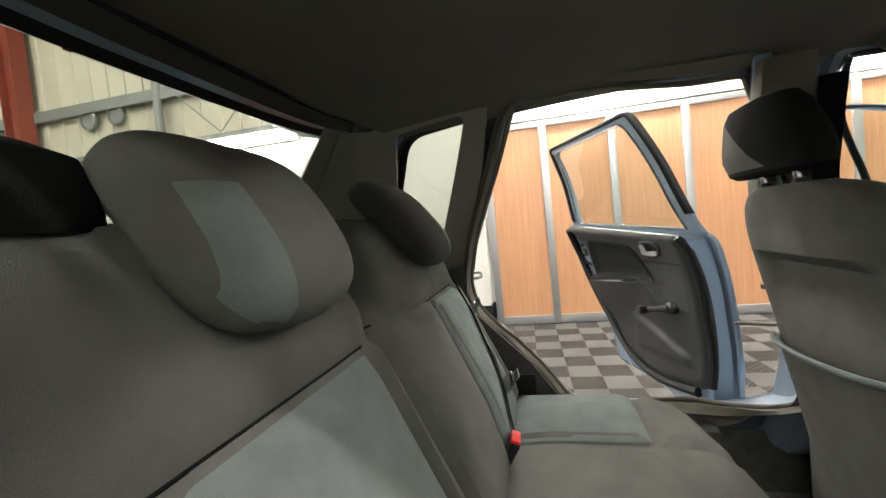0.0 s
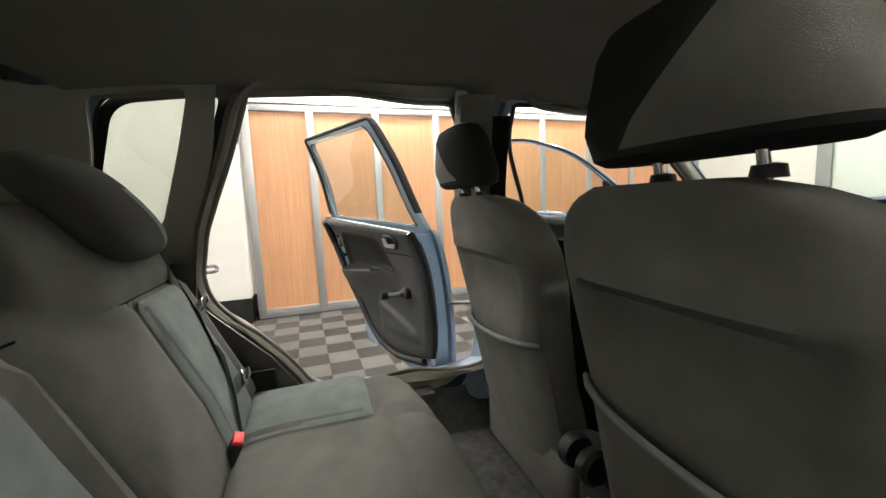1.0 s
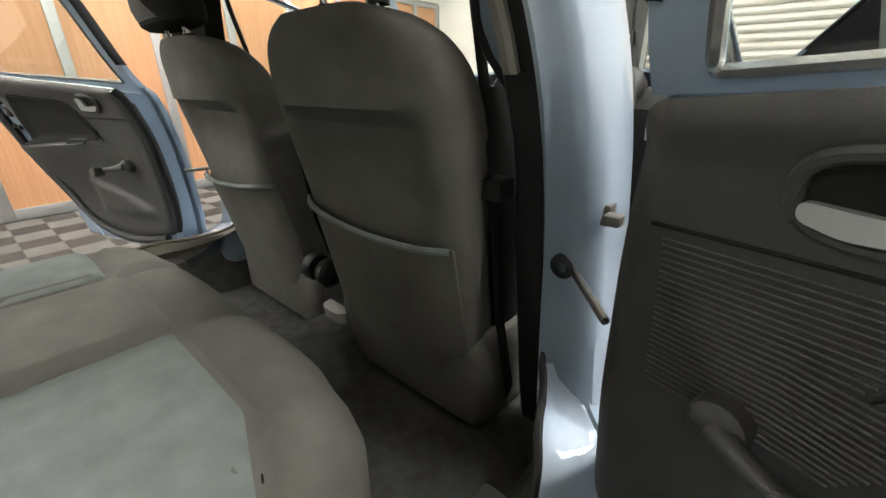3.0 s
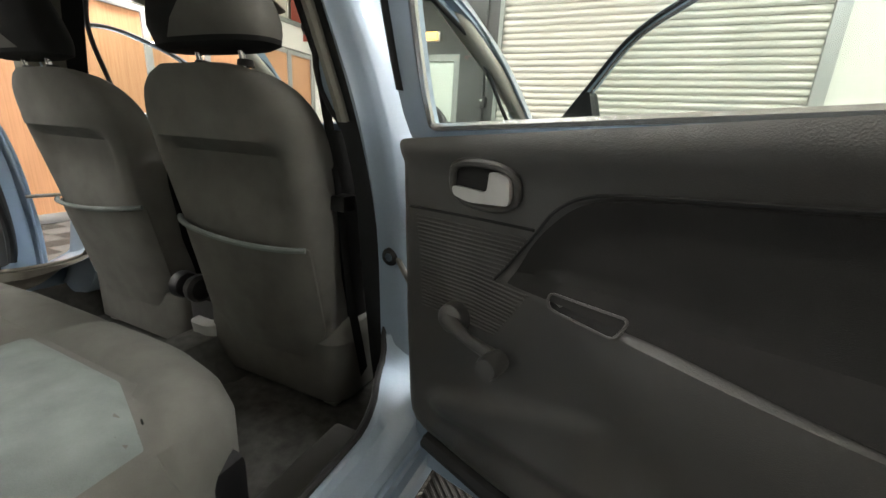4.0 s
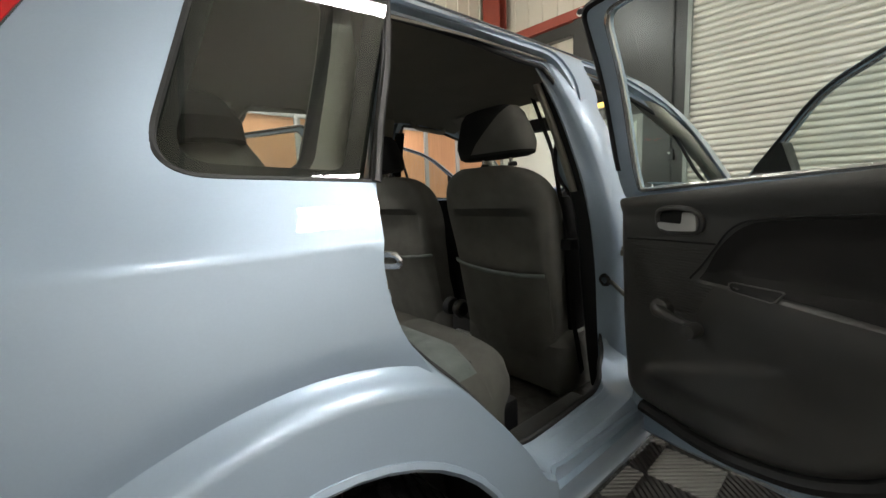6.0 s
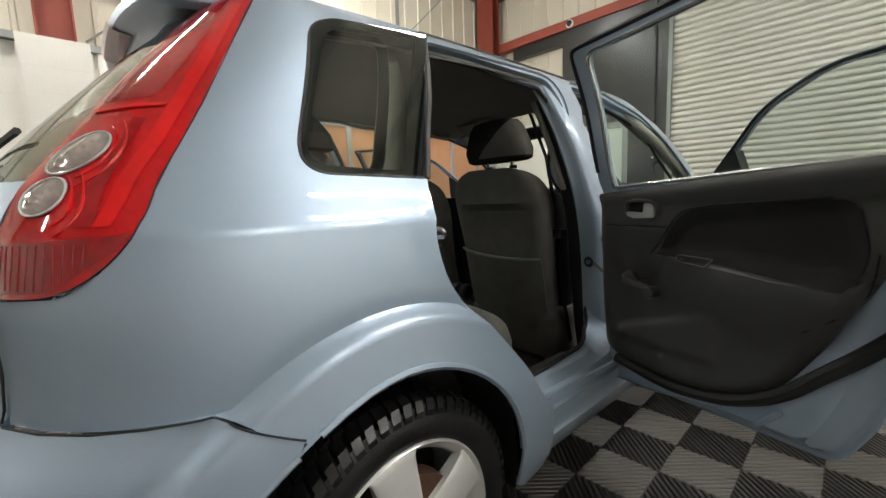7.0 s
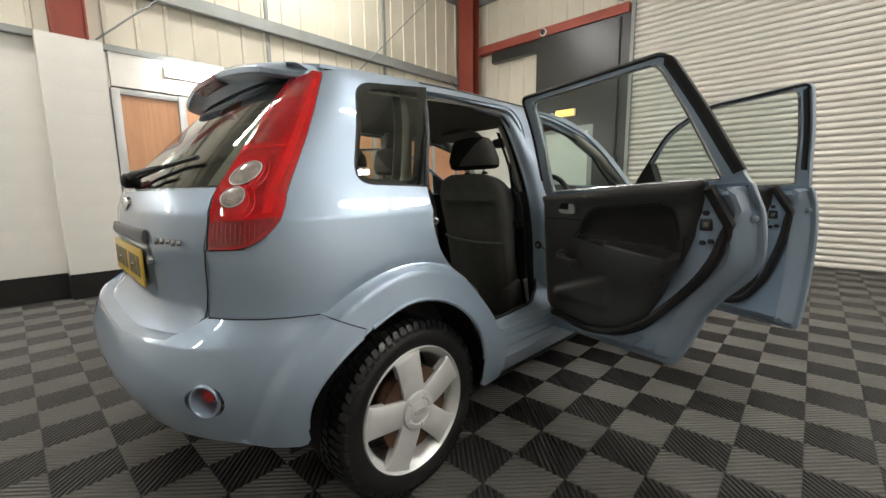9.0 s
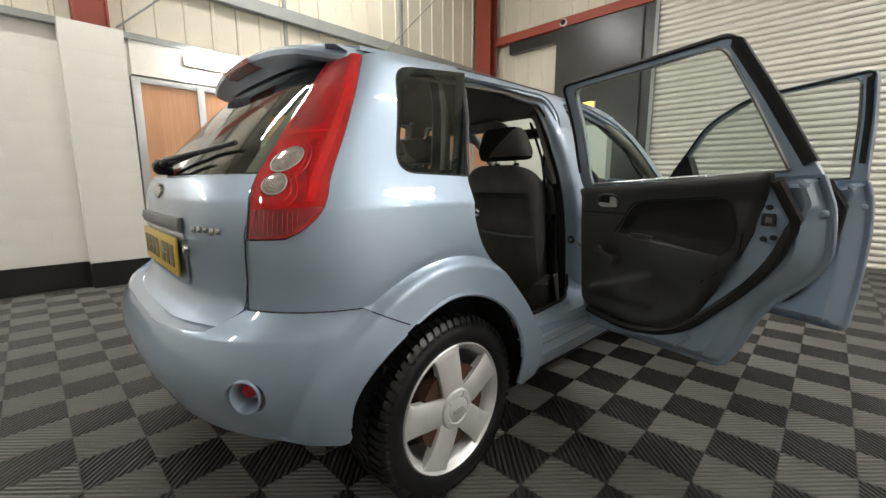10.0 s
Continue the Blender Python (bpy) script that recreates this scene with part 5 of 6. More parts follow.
# ---- inside the car ----
def pad(outline, place, r=0.05, crown=0.02, step=0.025, thick=0.12, bumps=None):
    """A cushion: the outline (u, v) with rolled edges; place(u, v, h) puts a point at height h over the seat's plane."""
    lo = dense(outline, step)

    def top(u, v):
        d = edge_dist((u, v), lo)
        drop = r - math.sqrt(max(0.0, r * r - (r - min(r, d)) ** 2))
        h = -drop + crown * min(1.0, d / 0.15) + (bumps(u, v) if bumps else 0.0)
        return Vector(place(u, v, h))

    n = (Vector(place(0, 0, 1)) - Vector(place(0, 0, 0))).normalized()
    return sheet(outline, top, step, (), thick, lambda u, v: -n), top


def seam_line(top, pts, name, parent, r=0.0022, mt="cloth_black"):
    line = []
    for a, b in zip(pts, pts[1:]):
        a, b = Vector(a), Vector(b)
        k = max(1, int((b - a).length / 0.02))
        line += [top(*(a.lerp(b, i / k))) for i in range(k)]
    line.append(top(*pts[-1]))
    return part(name, tube(line, r, 5), mt, parent)


# rear bench
rear_seat = part("rear_seat", boxes((-0.58, 0.54, 0.26, 0.66, 0.26, 0.42), bevel=0.02), "trim_black", car, "grey cloth rear bench with blue-grey centre panels")


def groove(lines, w=0.03, depth=0.020):
    return lambda u, v: -depth * max(0.0, 1 - min(seg_dist((u, v), l) for l in lines) / w)


cush_out = rounded([(-0.615, 0.20), (0.55, 0.20), (0.555, 0.58), (0.48, 0.70), (0.30, 0.745), (-0.30, 0.735), (-0.55, 0.70), (-0.63, 0.60)], [0.02, 0.02, 0.08, 0.06, 0.1, 0.1, 0.08, 0.08])
cl = [[(-0.30, 0.2), (-0.30, 0.72)], [(0.055, 0.2), (0.055, 0.73)], [(-0.62, 0.565), (-0.30, 0.565)], [(0.055, 0.59), (0.36, 0.59), (0.50, 0.535)], [(-0.30, 0.60), (0.055, 0.60)]]
cb, ctop = pad(cush_out, lambda u, v, h: (u, v, 0.54 + h), 0.085, 0.015, 0.022, 0.22, groove(cl))
cushion = part("seat_cushion", cb, "cloth", rear_seat, "grey cloth seat cushion")
part("cushion_panel", sheet(rounded([(-0.60, 0.23), (-0.312, 0.23), (-0.312, 0.555), (-0.59, 0.555)], 0.01), lambda u, v: ctop(u, v) + Vector((0, 0, 0.002)), 0.02), "cloth_light", cushion, "blue-grey cloth panel")
part("cushion_panel", sheet(rounded([(0.068, 0.23), (0.53, 0.23), (0.52, 0.52), (0.355, 0.578), (0.068, 0.578)], 0.01), lambda u, v: ctop(u, v) + Vector((0, 0, 0.002)), 0.02), "cloth_light", cushion, "blue-grey cloth panel")
for l in cl:
    seam_line(ctop, l, "seam", cushion)
BACK_DIR = Vector((0, -0.42, 0.9075))
BACK_N = Vector((0, 0.9075, 0.42))


def on_back(u, v, h):
    return Vector((u, 0.27, 0.53)) + BACK_DIR * v + BACK_N * h


def backrest(x0, x1, panel, name_label):
    out = rounded([(x0, 0.0), (x1, 0.0), (x1 - 0.004, 0.44), (x1 - 0.045, 0.63), (x0 + 0.045, 0.63), (x0 + 0.004, 0.44)], [0.02, 0.02, 0.08, 0.06, 0.06, 0.08])
    lines = [[(panel[0], 0.0), (panel[0] + 0.01, 0.40)], [(panel[1], 0.0), (panel[1] - 0.01, 0.40)], [(x0, 0.42), (panel[0], 0.40), (panel[1], 0.40), (x1, 0.42)]]
    bm, top = pad(out, on_back, 0.045, 0.02, 0.025, 0.12, groove(lines))
    ob = part("seat_backrest", bm, "cloth", rear_seat, name_label)
    part("backrest_panel", sheet(rounded([(panel[0] + 0.01, 0.02), (panel[1] - 0.01, 0.02), (panel[1] - 0.018, 0.39), (panel[0] + 0.018, 0.39)], 0.02), lambda u, v: top(u, v) + BACK_N * 0.002, 0.022), "cloth_light", ob, "blue-grey cloth panel")
    for l in lines:
        seam_line(top, l, "seam", ob)
    return ob, top


back_r, back_top_r = backrest(0.005, 0.56, (0.07, 0.42), "narrow grey cloth rear backrest")
back_l, back_top_l = backrest(-0.60, -0.005, (-0.50, -0.24), "wide grey cloth rear backrest")


def soft_block(rings, n=28, e=3.0):
    """A padded block: rings of (centre, half size along a, half size along b, a, b)."""
    out = []
    for c, ra, rb, a, b in rings:
        ring = []
        for k in range(n):
            t = 2 * math.pi * k / n
            ct, st = math.cos(t), math.sin(t)
            ring.append(Vector(c) + Vector(a) * ra * math.copysign(abs(ct) ** (2 / e), ct) + Vector(b) * rb * math.copysign(abs(st) ** (2 / e), st))
        out.append(ring)
    return loft(out)


def rear_headrest(x, sg, cover="cloth"):
    """A low pillow that overlaps the backrest's top, with a pale band sewn down its face."""
    c = lambda v, o: Vector((x, 0.27, 0.53)) + BACK_DIR * v + BACK_N * o
    X = (1, 0, 0)
    rings = []
    for k in range(21):
        t = -0.995 + 1.99 * k / 20
        v = 0.585 + 0.125 * t
        f = (1 - abs(t) ** 4.0) ** 0.36
        lean = 0.5 + 0.5 * t
        rings.append((c(v, 0.046 - 0.052 * lean ** 1.6) - Vector((sg * 0.036 * lean, 0, 0)), (0.112 + 0.034 * lean) * f + 0.002, 0.043 * (1 - abs(t) ** 3.0) ** 0.45 + 0.003, X, BACK_N))
    bm = soft_block(rings, 44, 3.1)
    for q in (0.040, 0.106):
        bmesh.ops.bisect_plane(bm, geom=list(bm.verts) + list(bm.edges) + list(bm.faces), plane_co=(x + sg * q, 0, 1.0), plane_no=(1, 0, 0.12 * sg))
    ob = part("rear_headrest", bm, (cover, "cloth_light"), rear_seat, "low grey cloth headrest with a blue-grey band, overlapping the backrest")
    for f in ob.data.polygons:
        u = sg * (f.center.x - x) + 0.12 * (f.center.z - 1.0)
        if 0.040 < u < 0.106 and f.normal.dot(BACK_N) > 0.1 and f.center.z < 1.11:
            f.material_index = 1
    return ob


rear_headrest(0.232, 1)
# left headrest: its shade is put into a darker copy of the cloth
rear_headrest(-0.34, -1, "cloth_shaded")
part("headrest_shell", soft_block([((0.44, -0.02, 1.07), 0.11, 0.05, (1, 0, 0), (0, 1, 0)), ((0.44, -0.03, 1.10), 0.115, 0.055, (1, 0, 0), (0, 1, 0)), ((0.43, -0.04, 1.135), 0.10, 0.045, (1, 0, 0), (0, 1, 0)), ((0.43, -0.04, 1.145), 0.07, 0.03, (1, 0, 0), (0, 1, 0))]), "cloth_black", rear_seat)

# belts and buckles on the rear bench
belt = part("seat_belt", loft([[back_top_l(x, v) + BACK_N * 0.006, back_top_l(x + 0.035, v) + BACK_N * 0.008] for x, v in ((-0.56, 0.55), (-0.53, 0.42), (-0.48, 0.30), (-0.43, 0.18), (-0.37, 0.10), (-0.31, 0.03))], cap=False, closed=False), "cloth_black", car, "black rear seat belt with chrome tongues")
for x, v in ((-0.50, 0.305), (-0.395, 0.115)):
    tg = part("belt_tongue", boxes((-0.02, 0.02, -0.004, 0.004, -0.03, 0.02), (-0.012, 0.012, -0.002, 0.002, 0.02, 0.045), bevel=0.003), "chrome", belt, "chrome belt tongue")
    tg.matrix_local = Matrix.Translation(back_top_l(x, v) + BACK_N * 0.018) @ pose(0, 0, 0, -25, 40, 20)
for x, y, lean in ((-0.225, 0.262, 20), (0.06, 0.275, 10), (0.13, 0.275, -10)):
    bk = part("belt_buckle", boxes((-0.018, 0.018, -0.011, 0.011, -0.05, 0.03), bevel=0.006), "trim_black", car, "black belt buckle with a red button")
    part("button", boxes((-0.014, 0.014, -0.0115, 0.008, 0.022, 0.036), bevel=0.003), "red_plastic", bk, "red release button")
    bk.matrix_local = pose(x, y, 0.575, -25, lean, 0)


# front seats
def front_seat():
    cx = 0.25
    seat = part("front_seat", boxes((cx - 0.20, cx + 0.20, 1.0, 1.42, 0.28, 0.34), bevel=0.02), "trim_black", car, "grey cloth front seat with a map pocket")
    yb = lambda z: 0.888 - 0.2 * (z - 0.72)
    X, Y = (1, 0, 0), (0, 1, 0)
    rings = []
    table = ((0.40, 0.17, 0.055), (0.43, 0.195, 0.07), (0.5, 0.208, 0.078), (0.6, 0.216, 0.08), (0.7, 0.224, 0.08), (0.8, 0.230, 0.078), (0.88, 0.236, 0.076), (0.94, 0.236, 0.072), (0.99, 0.224, 0.066), (1.03, 0.195, 0.056), (1.055, 0.15, 0.045), (1.068, 0.10, 0.03))
    zs = [0.40, 0.43] + [0.45 + 0.015 * k for k in range(39)] + [1.03, 1.045, 1.055, 1.064, 1.068]
    for z in zs:
        hw, d = interp([(a, b) for a, b, c in table], z), interp([(a, c) for a, b, c in table], z)
        rings.append(((cx, yb(z) + d, z), hw, d, X, Y))
    bm = soft_block(rings, 44, 3.4)
    # hollow under the ridge of the back shell
    for v in bm.verts:
        if v.co.y < yb(v.co.z) + 0.03:
            k = blend(-abs(v.co.x - cx), -0.20, -0.13)
            v.co.y += 0.040 * k * blend(-v.co.z, -0.926, -0.906) * blend(v.co.z, 0.70, 0.90)
            v.co.y -= 0.012 * k * blend(v.co.z, 0.905, 0.925) * blend(-v.co.z, -1.0, -0.93)
    back = part("seat_back", bm, "cloth", seat, "grey cloth seat back")

    def rear(u, z):
        return yb(z) + 0.078 * (1 - (1 - min(1.0, abs(u - cx) / 0.228) ** 3.4) ** (1 / 3.4))
    # map pocket
    pk = rounded([(cx - 0.215, 0.46), (cx + 0.205, 0.46), (cx + 0.205, 0.708), (cx, 0.700), (cx - 0.215, 0.728)], [0.04, 0.04, 0.005, 0.0, 0.005])
    part("map_pocket", sheet(pk, lambda u, z: Vector((u, rear(u, z) - 0.0005 - 0.0065 * (1 - min(1.0, abs(u - cx) / 0.21) ** 4) - 0.010 * blend(z, 0.55, 0.70) * (1 - min(1.0, abs(u - cx) / 0.21) ** 2), z)), 0.025, (), 0.005, lambda u, v: Vector((0, 1, 0))), "cloth", seat, "grey cloth map pocket")
    part("pocket_piping", tube([Vector((u, rear(u, 0.71) - 0.012 - 0.010 * (1 - min(1.0, abs(u - cx) / 0.21) ** 2), 0.728 - 0.02 * (u - cx + 0.215) / 0.42 - 0.010 * math.sin(math.pi * (u - cx + 0.215) / 0.42))) for u in [cx - 0.215 + 0.42 * k / 14 for k in range(15)]], 0.0065, 8), "cloth_light", seat, "pale elastic edge of the pocket")
    for sg in (-1, 1):
        part("side_bolster", soft_block([((cx + sg * (hw_ - 0.03), yb(z) + 0.165, z), 0.034, dd, X, Y) for z, hw_, dd in ((0.46, 0.205, 0.03), (0.50, 0.216, 0.06), (0.62, 0.226, 0.075), (0.78, 0.232, 0.075), (0.90, 0.228, 0.06), (0.96, 0.215, 0.035))], 20), "cloth_black", seat, "dark padded side of the seat back")
    # cushion
    cbm, ct = pad(rounded([(cx - 0.24, 0.96), (cx + 0.24, 0.96), (cx + 0.25, 1.42), (cx - 0.25, 1.42)], 0.06), lambda u, v, h: (u, v, 0.50 + h), 0.05, 0.0, 0.04, 0.16)
    part("seat_cushion", cbm, "cloth", seat)
    # headrest on two posts
    Z = lambda z: 0.815 - 0.2 * (z - 1.05)
    hx = cx + 0.052
    hb_ = soft_block([((hx, Z(1.1) + 0.045, 1.092), 0.135, 0.035, X, Y), ((hx, Z(1.1) + 0.045, 1.10), 0.152, 0.05, X, Y), ((hx, Z(1.11) + 0.045, 1.118), 0.156, 0.055, X, Y), ((hx, Z(1.13) + 0.045, 1.135), 0.158, 0.058, X, Y), ((hx, Z(1.15) + 0.046, 1.158), 0.151, 0.057, X, Y), ((hx, Z(1.17) + 0.048, 1.18), 0.142, 0.055, X, Y), ((hx, Z(1.21) + 0.05, 1.22), 0.125, 0.048, X, Y), ((hx, Z(1.23) + 0.05, 1.242), 0.105, 0.036, X, Y), ((hx, Z(1.24) + 0.05, 1.25), 0.07, 0.018, X, Y)], 48, 2.5)
    for co, no in (((hx - 0.05, 0, 1.12), (1, 0, -1.2)), ((hx, 0, 1.108), (0, 0, 1))):
        bmesh.ops.bisect_plane(hb_, geom=list(hb_.verts) + list(hb_.edges) + list(hb_.faces), plane_co=co, plane_no=no)
    hr = part("headrest", hb_, ("cloth", "headrest_side"), seat, "grey headrest, darker on one side and along its foot, on chrome posts")
    # darker beyond a slanted line on one side and along the foot
    for f in hr.data.polygons:
        if f.center.x - hx < -0.05 + 1.2 * (f.center.z - 1.12) or f.center.z < 1.108:
            f.material_index = 1
    for dx in (-0.06, 0.06):
        part("post", tube([(hx + dx, Z(1.05) + 0.05, 1.04), (hx + dx, Z(1.11) + 0.045, 1.12)], 0.006, 10), "chrome", hr)
        part("post_collar", lathe([(0.016, 0.0), (0.014, 0.012), (0.006, 0.014)], 16), "trim_black", hr).matrix_local = pose(hx + dx, Z(1.06) + 0.05, 1.066, 0, -90, 0)
    # recliner wheel beside the tunnel, and the slide rails
    kn = part("recliner_knob", lathe([(0.0, -0.02), (0.035, -0.018), (0.04, -0.008), (0.04, 0.008), (0.03, 0.016)], 28), "trim_black", seat, "black round recliner knob")
    kn.location = (cx - 0.262, 0.965, 0.50)
    for dx in (-0.19, 0.19):
        part("slide_rail", boxes((cx + dx - 0.02, cx + dx + 0.02, 0.98, 1.40, 0.262, 0.29), bevel=0.004), "steel", seat)
    return seat


seat_right = front_seat()
seat_left = twin(seat_right)
seat_left.matrix_basis = Matrix.Translation((-0.09, 0, 0)) @ seat_left.matrix_basis

# floor, tunnel and mats
def floor_z(x, y):
    return 0.265 + 0.11 * math.exp(-(x / 0.10) ** 4)


carpart("floor_carpet", sheet([(-0.70, 0.40), (0.70, 0.40), (0.70, 2.2), (-0.70, 2.2)], lambda x, y: Vector((x, y, floor_z(x, y) + 0.004 * math.sin(9 * x + 5 * y) + 0.12 * blend(abs(x), 0.60, 0.69))), 0.05, (), 0.02, lambda u, v: Vector((0, 0, -1))), "carpet", "dark grey car carpet")
carpart("bench_riser", boxes((-0.56, 0.47, 0.55, 0.58, 0.26, 0.45)), "carpet")
mat_bm = sheet(rounded([(0.15, 0.62), (0.58, 0.62), (0.58, 0.90), (0.15, 0.92)], 0.03), lambda x, y: Vector((x, y, floor_z(x, y) + 0.014 + 0.003 * math.sin(20 * x))), 0.04, (), 0.006, lambda u, v: Vector((0, 0, -1)))
carpart("floor_mat", mat_bm, "carpet", "dark carpet mat in the footwell", both=True)
console = carpart("centre_console", boxes((-0.095, 0.095, 0.98, 1.75, 0.27, 0.46), bevel=0.025), "trim_black", "black centre console with hand brake")
hb = part("hand_brake", tube([(0.0, 1.25, 0.46), (0.0, 1.08, 0.50), (0.0, 1.02, 0.505)], [0.014, 0.016, 0.019], 12), "trim_black", console, "black hand brake with a silver button")
part("brake_button", tube([(-0.0, 1.02, 0.505), (0.0, 1.0, 0.505)], 0.012, 12), "chrome", hb)
carpart("cup_holder", soft_block([((0.0, 0.985, 0.36), 0.05, 0.04, (1, 0, 0), (0, 1, 0)), ((0.0, 0.98, 0.40), 0.05, 0.04, (1, 0, 0), (0, 1, 0))]), "satin", "pale worn end cap of the console")

# headliner and roof fittings
def liner(x, y):
    e = interp(ROOF_EDGE, max(-0.2, min(1.45, y)))
    return Vector((x, y, e - 0.008 - 0.085 * (abs(x) / 0.52) ** 4 - 0.02 * blend(y, 1.1, 1.5)))


LINER_OUT = rounded([(0.485, -0.02), (0.497, 0.3), (0.497, 1.0), (0.485, 1.40), (-0.485, 1.40), (-0.497, 1.0), (-0.497, 0.3), (-0.485, -0.02), (-0.3, -0.14), (0.3, -0.14)], 0.02)
carpart("headliner", sheet(LINER_OUT, liner, 0.05, (), 0.006, lambda u, v: Vector((0, 0, 1))), "liner", "grey-brown cloth headliner")
for y in (1.2,):
    gh = carpart("grab_handle", tube(smooth_line([liner(0.475, y - 0.11) + Vector((0, 0, 0.0)), liner(0.47, y - 0.085) + Vector((-0.012, 0, -0.03)), liner(0.47, y) + Vector((-0.015, 0, -0.036)), liner(0.47, y + 0.085) + Vector((-0.012, 0, -0.03)), liner(0.475, y + 0.11)], 5), 0.011, 8), "liner", "folding grab handle above the door", both=True)
sun_visor = carpart("sun_visor", soft_block([((0.30, 1.30, 1.385), 0.17, 0.012, (1, 0, 0), (0, 0.2, 1)), ((0.30, 1.38, 1.365), 0.19, 0.014, (1, 0, 0), (0, 0.2, 1)), ((0.30, 1.455, 1.345), 0.18, 0.010, (1, 0, 0), (0, 0.2, 1))], 24), "liner", "folded sun visor", both=True)
carpart("rear_view_mirror", soft_block([((0.03, 1.47, 1.30), 0.10, 0.026, (1, 0, 0), (0, 0, 1)), ((0.03, 1.49, 1.30), 0.115, 0.035, (1, 0, 0), (0, 0, 1)), ((0.03, 1.515, 1.30), 0.08, 0.024, (1, 0, 0), (0, 0, 1))], 24), "trim_black", "black rear-view mirror")

# side trims
QHOLE = rounded([(-0.118, 1.03), (-0.025, 1.318), (0.195, 1.345), (0.065, 1.02)], [0.05, 0.045, 0.03, 0.03])
QT = [(-0.50, 0.93), (-0.495, 1.15), (-0.48, 1.335), (-0.32, 1.335), (0.0, 1.345), (0.255, 1.352), (0.215, 1.2), (0.14, 1.0), (0.12, 0.90)]
carpart("quarter_trim", sheet(QT, lambda u, z: hull(u, z) + Vector((-0.066 + 0.03 * blend(-u, 0.35, 0.5), 0.045 * blend(-u, 0.1, 0.4), 0)), 0.03, [QHOLE], 0.006), "trim_pale", "pale grey pillar trim round the quarter window", both=True)
carpart("quarter_reveal", loft([[hull(u, z) + Vector((-d, 0, 0)) for u, z in inset_loop(dense(QHOLE, 0.03), s)] for s, d in ((-0.012, 0.040), (0.0, 0.067))], cap=False), "trim_black", both=True)
QL = [(-0.45, 0.30), (-0.45, 0.92), (0.13, 0.92), (0.12, 0.80), (0.30, 0.62), (0.42, 0.45), (0.42, 0.30)]
carpart("quarter_lower_trim", sheet(QL, lambda u, z: Vector((0.61 + 0.02 * z, hull(u, z).y, z)), 0.05, (), 0.01), "trim", "dark grey trim over the wheel arch", both=True)
PILLAR_Y = [(0.33, 1.02), (0.6, 1.0), (0.8, 0.972), (0.9, 0.94), (0.98, 0.908), (1.1, 0.89), (1.36, 0.87)]
PILLAR_X = [(0.33, 0.60), (0.46, 0.588), (0.72, 0.578), (0.9, 0.588), (0.98, 0.586), (1.04, 0.574), (1.2, 0.522), (1.34, 0.465)]


def pillar_ring(z, o=0.0):
    y, x = interp(PILLAR_Y, z), interp(PILLAR_X, z) + o
    return [Vector((x, y + 0.004, z)), Vector((x - 0.008, y, z)), Vector((x - 0.048, y + 0.004, z)), Vector((x - 0.06, y + 0.02, z)), Vector((x - 0.06, y + 0.10, z)), Vector((x, y + 0.10, z))]


PILLAR_IN = [(0.34, 0.64, 0.965), (0.40, 0.602, 0.985), (0.5, 0.588, 0.996), (0.6, 0.580, 1.0), (0.7, 0.578, 0.994), (0.8, 0.583, 0.970), (0.9, 0.590, 0.931), (1.0, 0.586, 0.896), (1.1, 0.558, 0.884), (1.2, 0.524, 0.872), (1.3, 0.478, 0.862), (1.37, 0.442, 0.85)]
PILLAR_OUT = [(0.34, 0.742, 0.915), (0.40, 0.715, 0.945), (0.5, 0.700, 0.965), (0.6, 0.686, 0.976), (0.7, 0.676, 0.980), (0.8, 0.670, 0.970), (0.9, 0.664, 0.950), (1.0, 0.650, 0.931), (1.1, 0.626, 0.908), (1.2, 0.586, 0.893), (1.3, 0.534, 0.884), (1.37, 0.496, 0.88)]


def pillar_skin(z):
    """One level of the painted centre pillar: from the seal out to the door's edge and forward."""
    a = Vector((interp([(h, x) for h, x, y in PILLAR_IN], z), interp([(h, y) for h, x, y in PILLAR_IN], z), z))
    b = Vector((interp([(h, x) for h, x, y in PILLAR_OUT], z), interp([(h, y) for h, x, y in PILLAR_OUT], z), z))
    d = (b - a).normalized()
    n = Vector((d.y, -d.x, 0))
    return [a + Vector((-0.002, 0.03, 0)), a, a + d * 0.006 + n * 0.006, a.lerp(b, 0.3) + n * 0.004, a.lerp(b, 0.5) + n * 0.010, a.lerp(b, 0.75) + n * 0.010, b - d * 0.012 + n * 0.008, b, b + Vector((0.006, 0.010, 0)), b + Vector((0.010, 0.05, 0)), b + Vector((0.004, 0.10, 0))]


carpart("centre_pillar", loft([pillar_skin(0.35 + 1.01 * k / 40) for k in range(41)], cap=False, closed=False), "jamb", "light blue painted pillar between the doors", both=True)
carpart("pillar_dimple", soft_block([((0.638, 0.9535, 0.885), 0.020, 0.003, (1, 0, 0), (0, 0, 1)), ((0.638, 0.9475, 0.885), 0.022, 0.009, (1, 0, 0), (0, 0, 1)), ((0.638, 0.943, 0.885), 0.012, 0.004, (1, 0, 0), (0, 0, 1))], 18), "jamb", both=True)
carpart("pillar_lower_trim", loft([pillar_ring(0.33 + 0.647 * k / 14) for k in range(15)]), "trim_black", "black lower pillar trim", both=True)
carpart("pillar_seal_strip", loft([[Vector((max(p.x, interp(PILLAR_X, p.z) - 0.03), p.y + 0.006, p.z)) for p in pillar_ring(0.977 + 0.325 * k / 8)] for k in range(9)]), "rubber", "black rubber strip along the pillar")
carpart("pillar_upper_trim", loft([[Vector((max(p.x, interp(PILLAR_X, p.z) - 0.021) - 0.026, p.y - 0.004, p.z)) for p in pillar_ring(0.975 + 0.325 * k / 8)] for k in range(9)]), "trim_pale", "pale grey upper pillar trim")
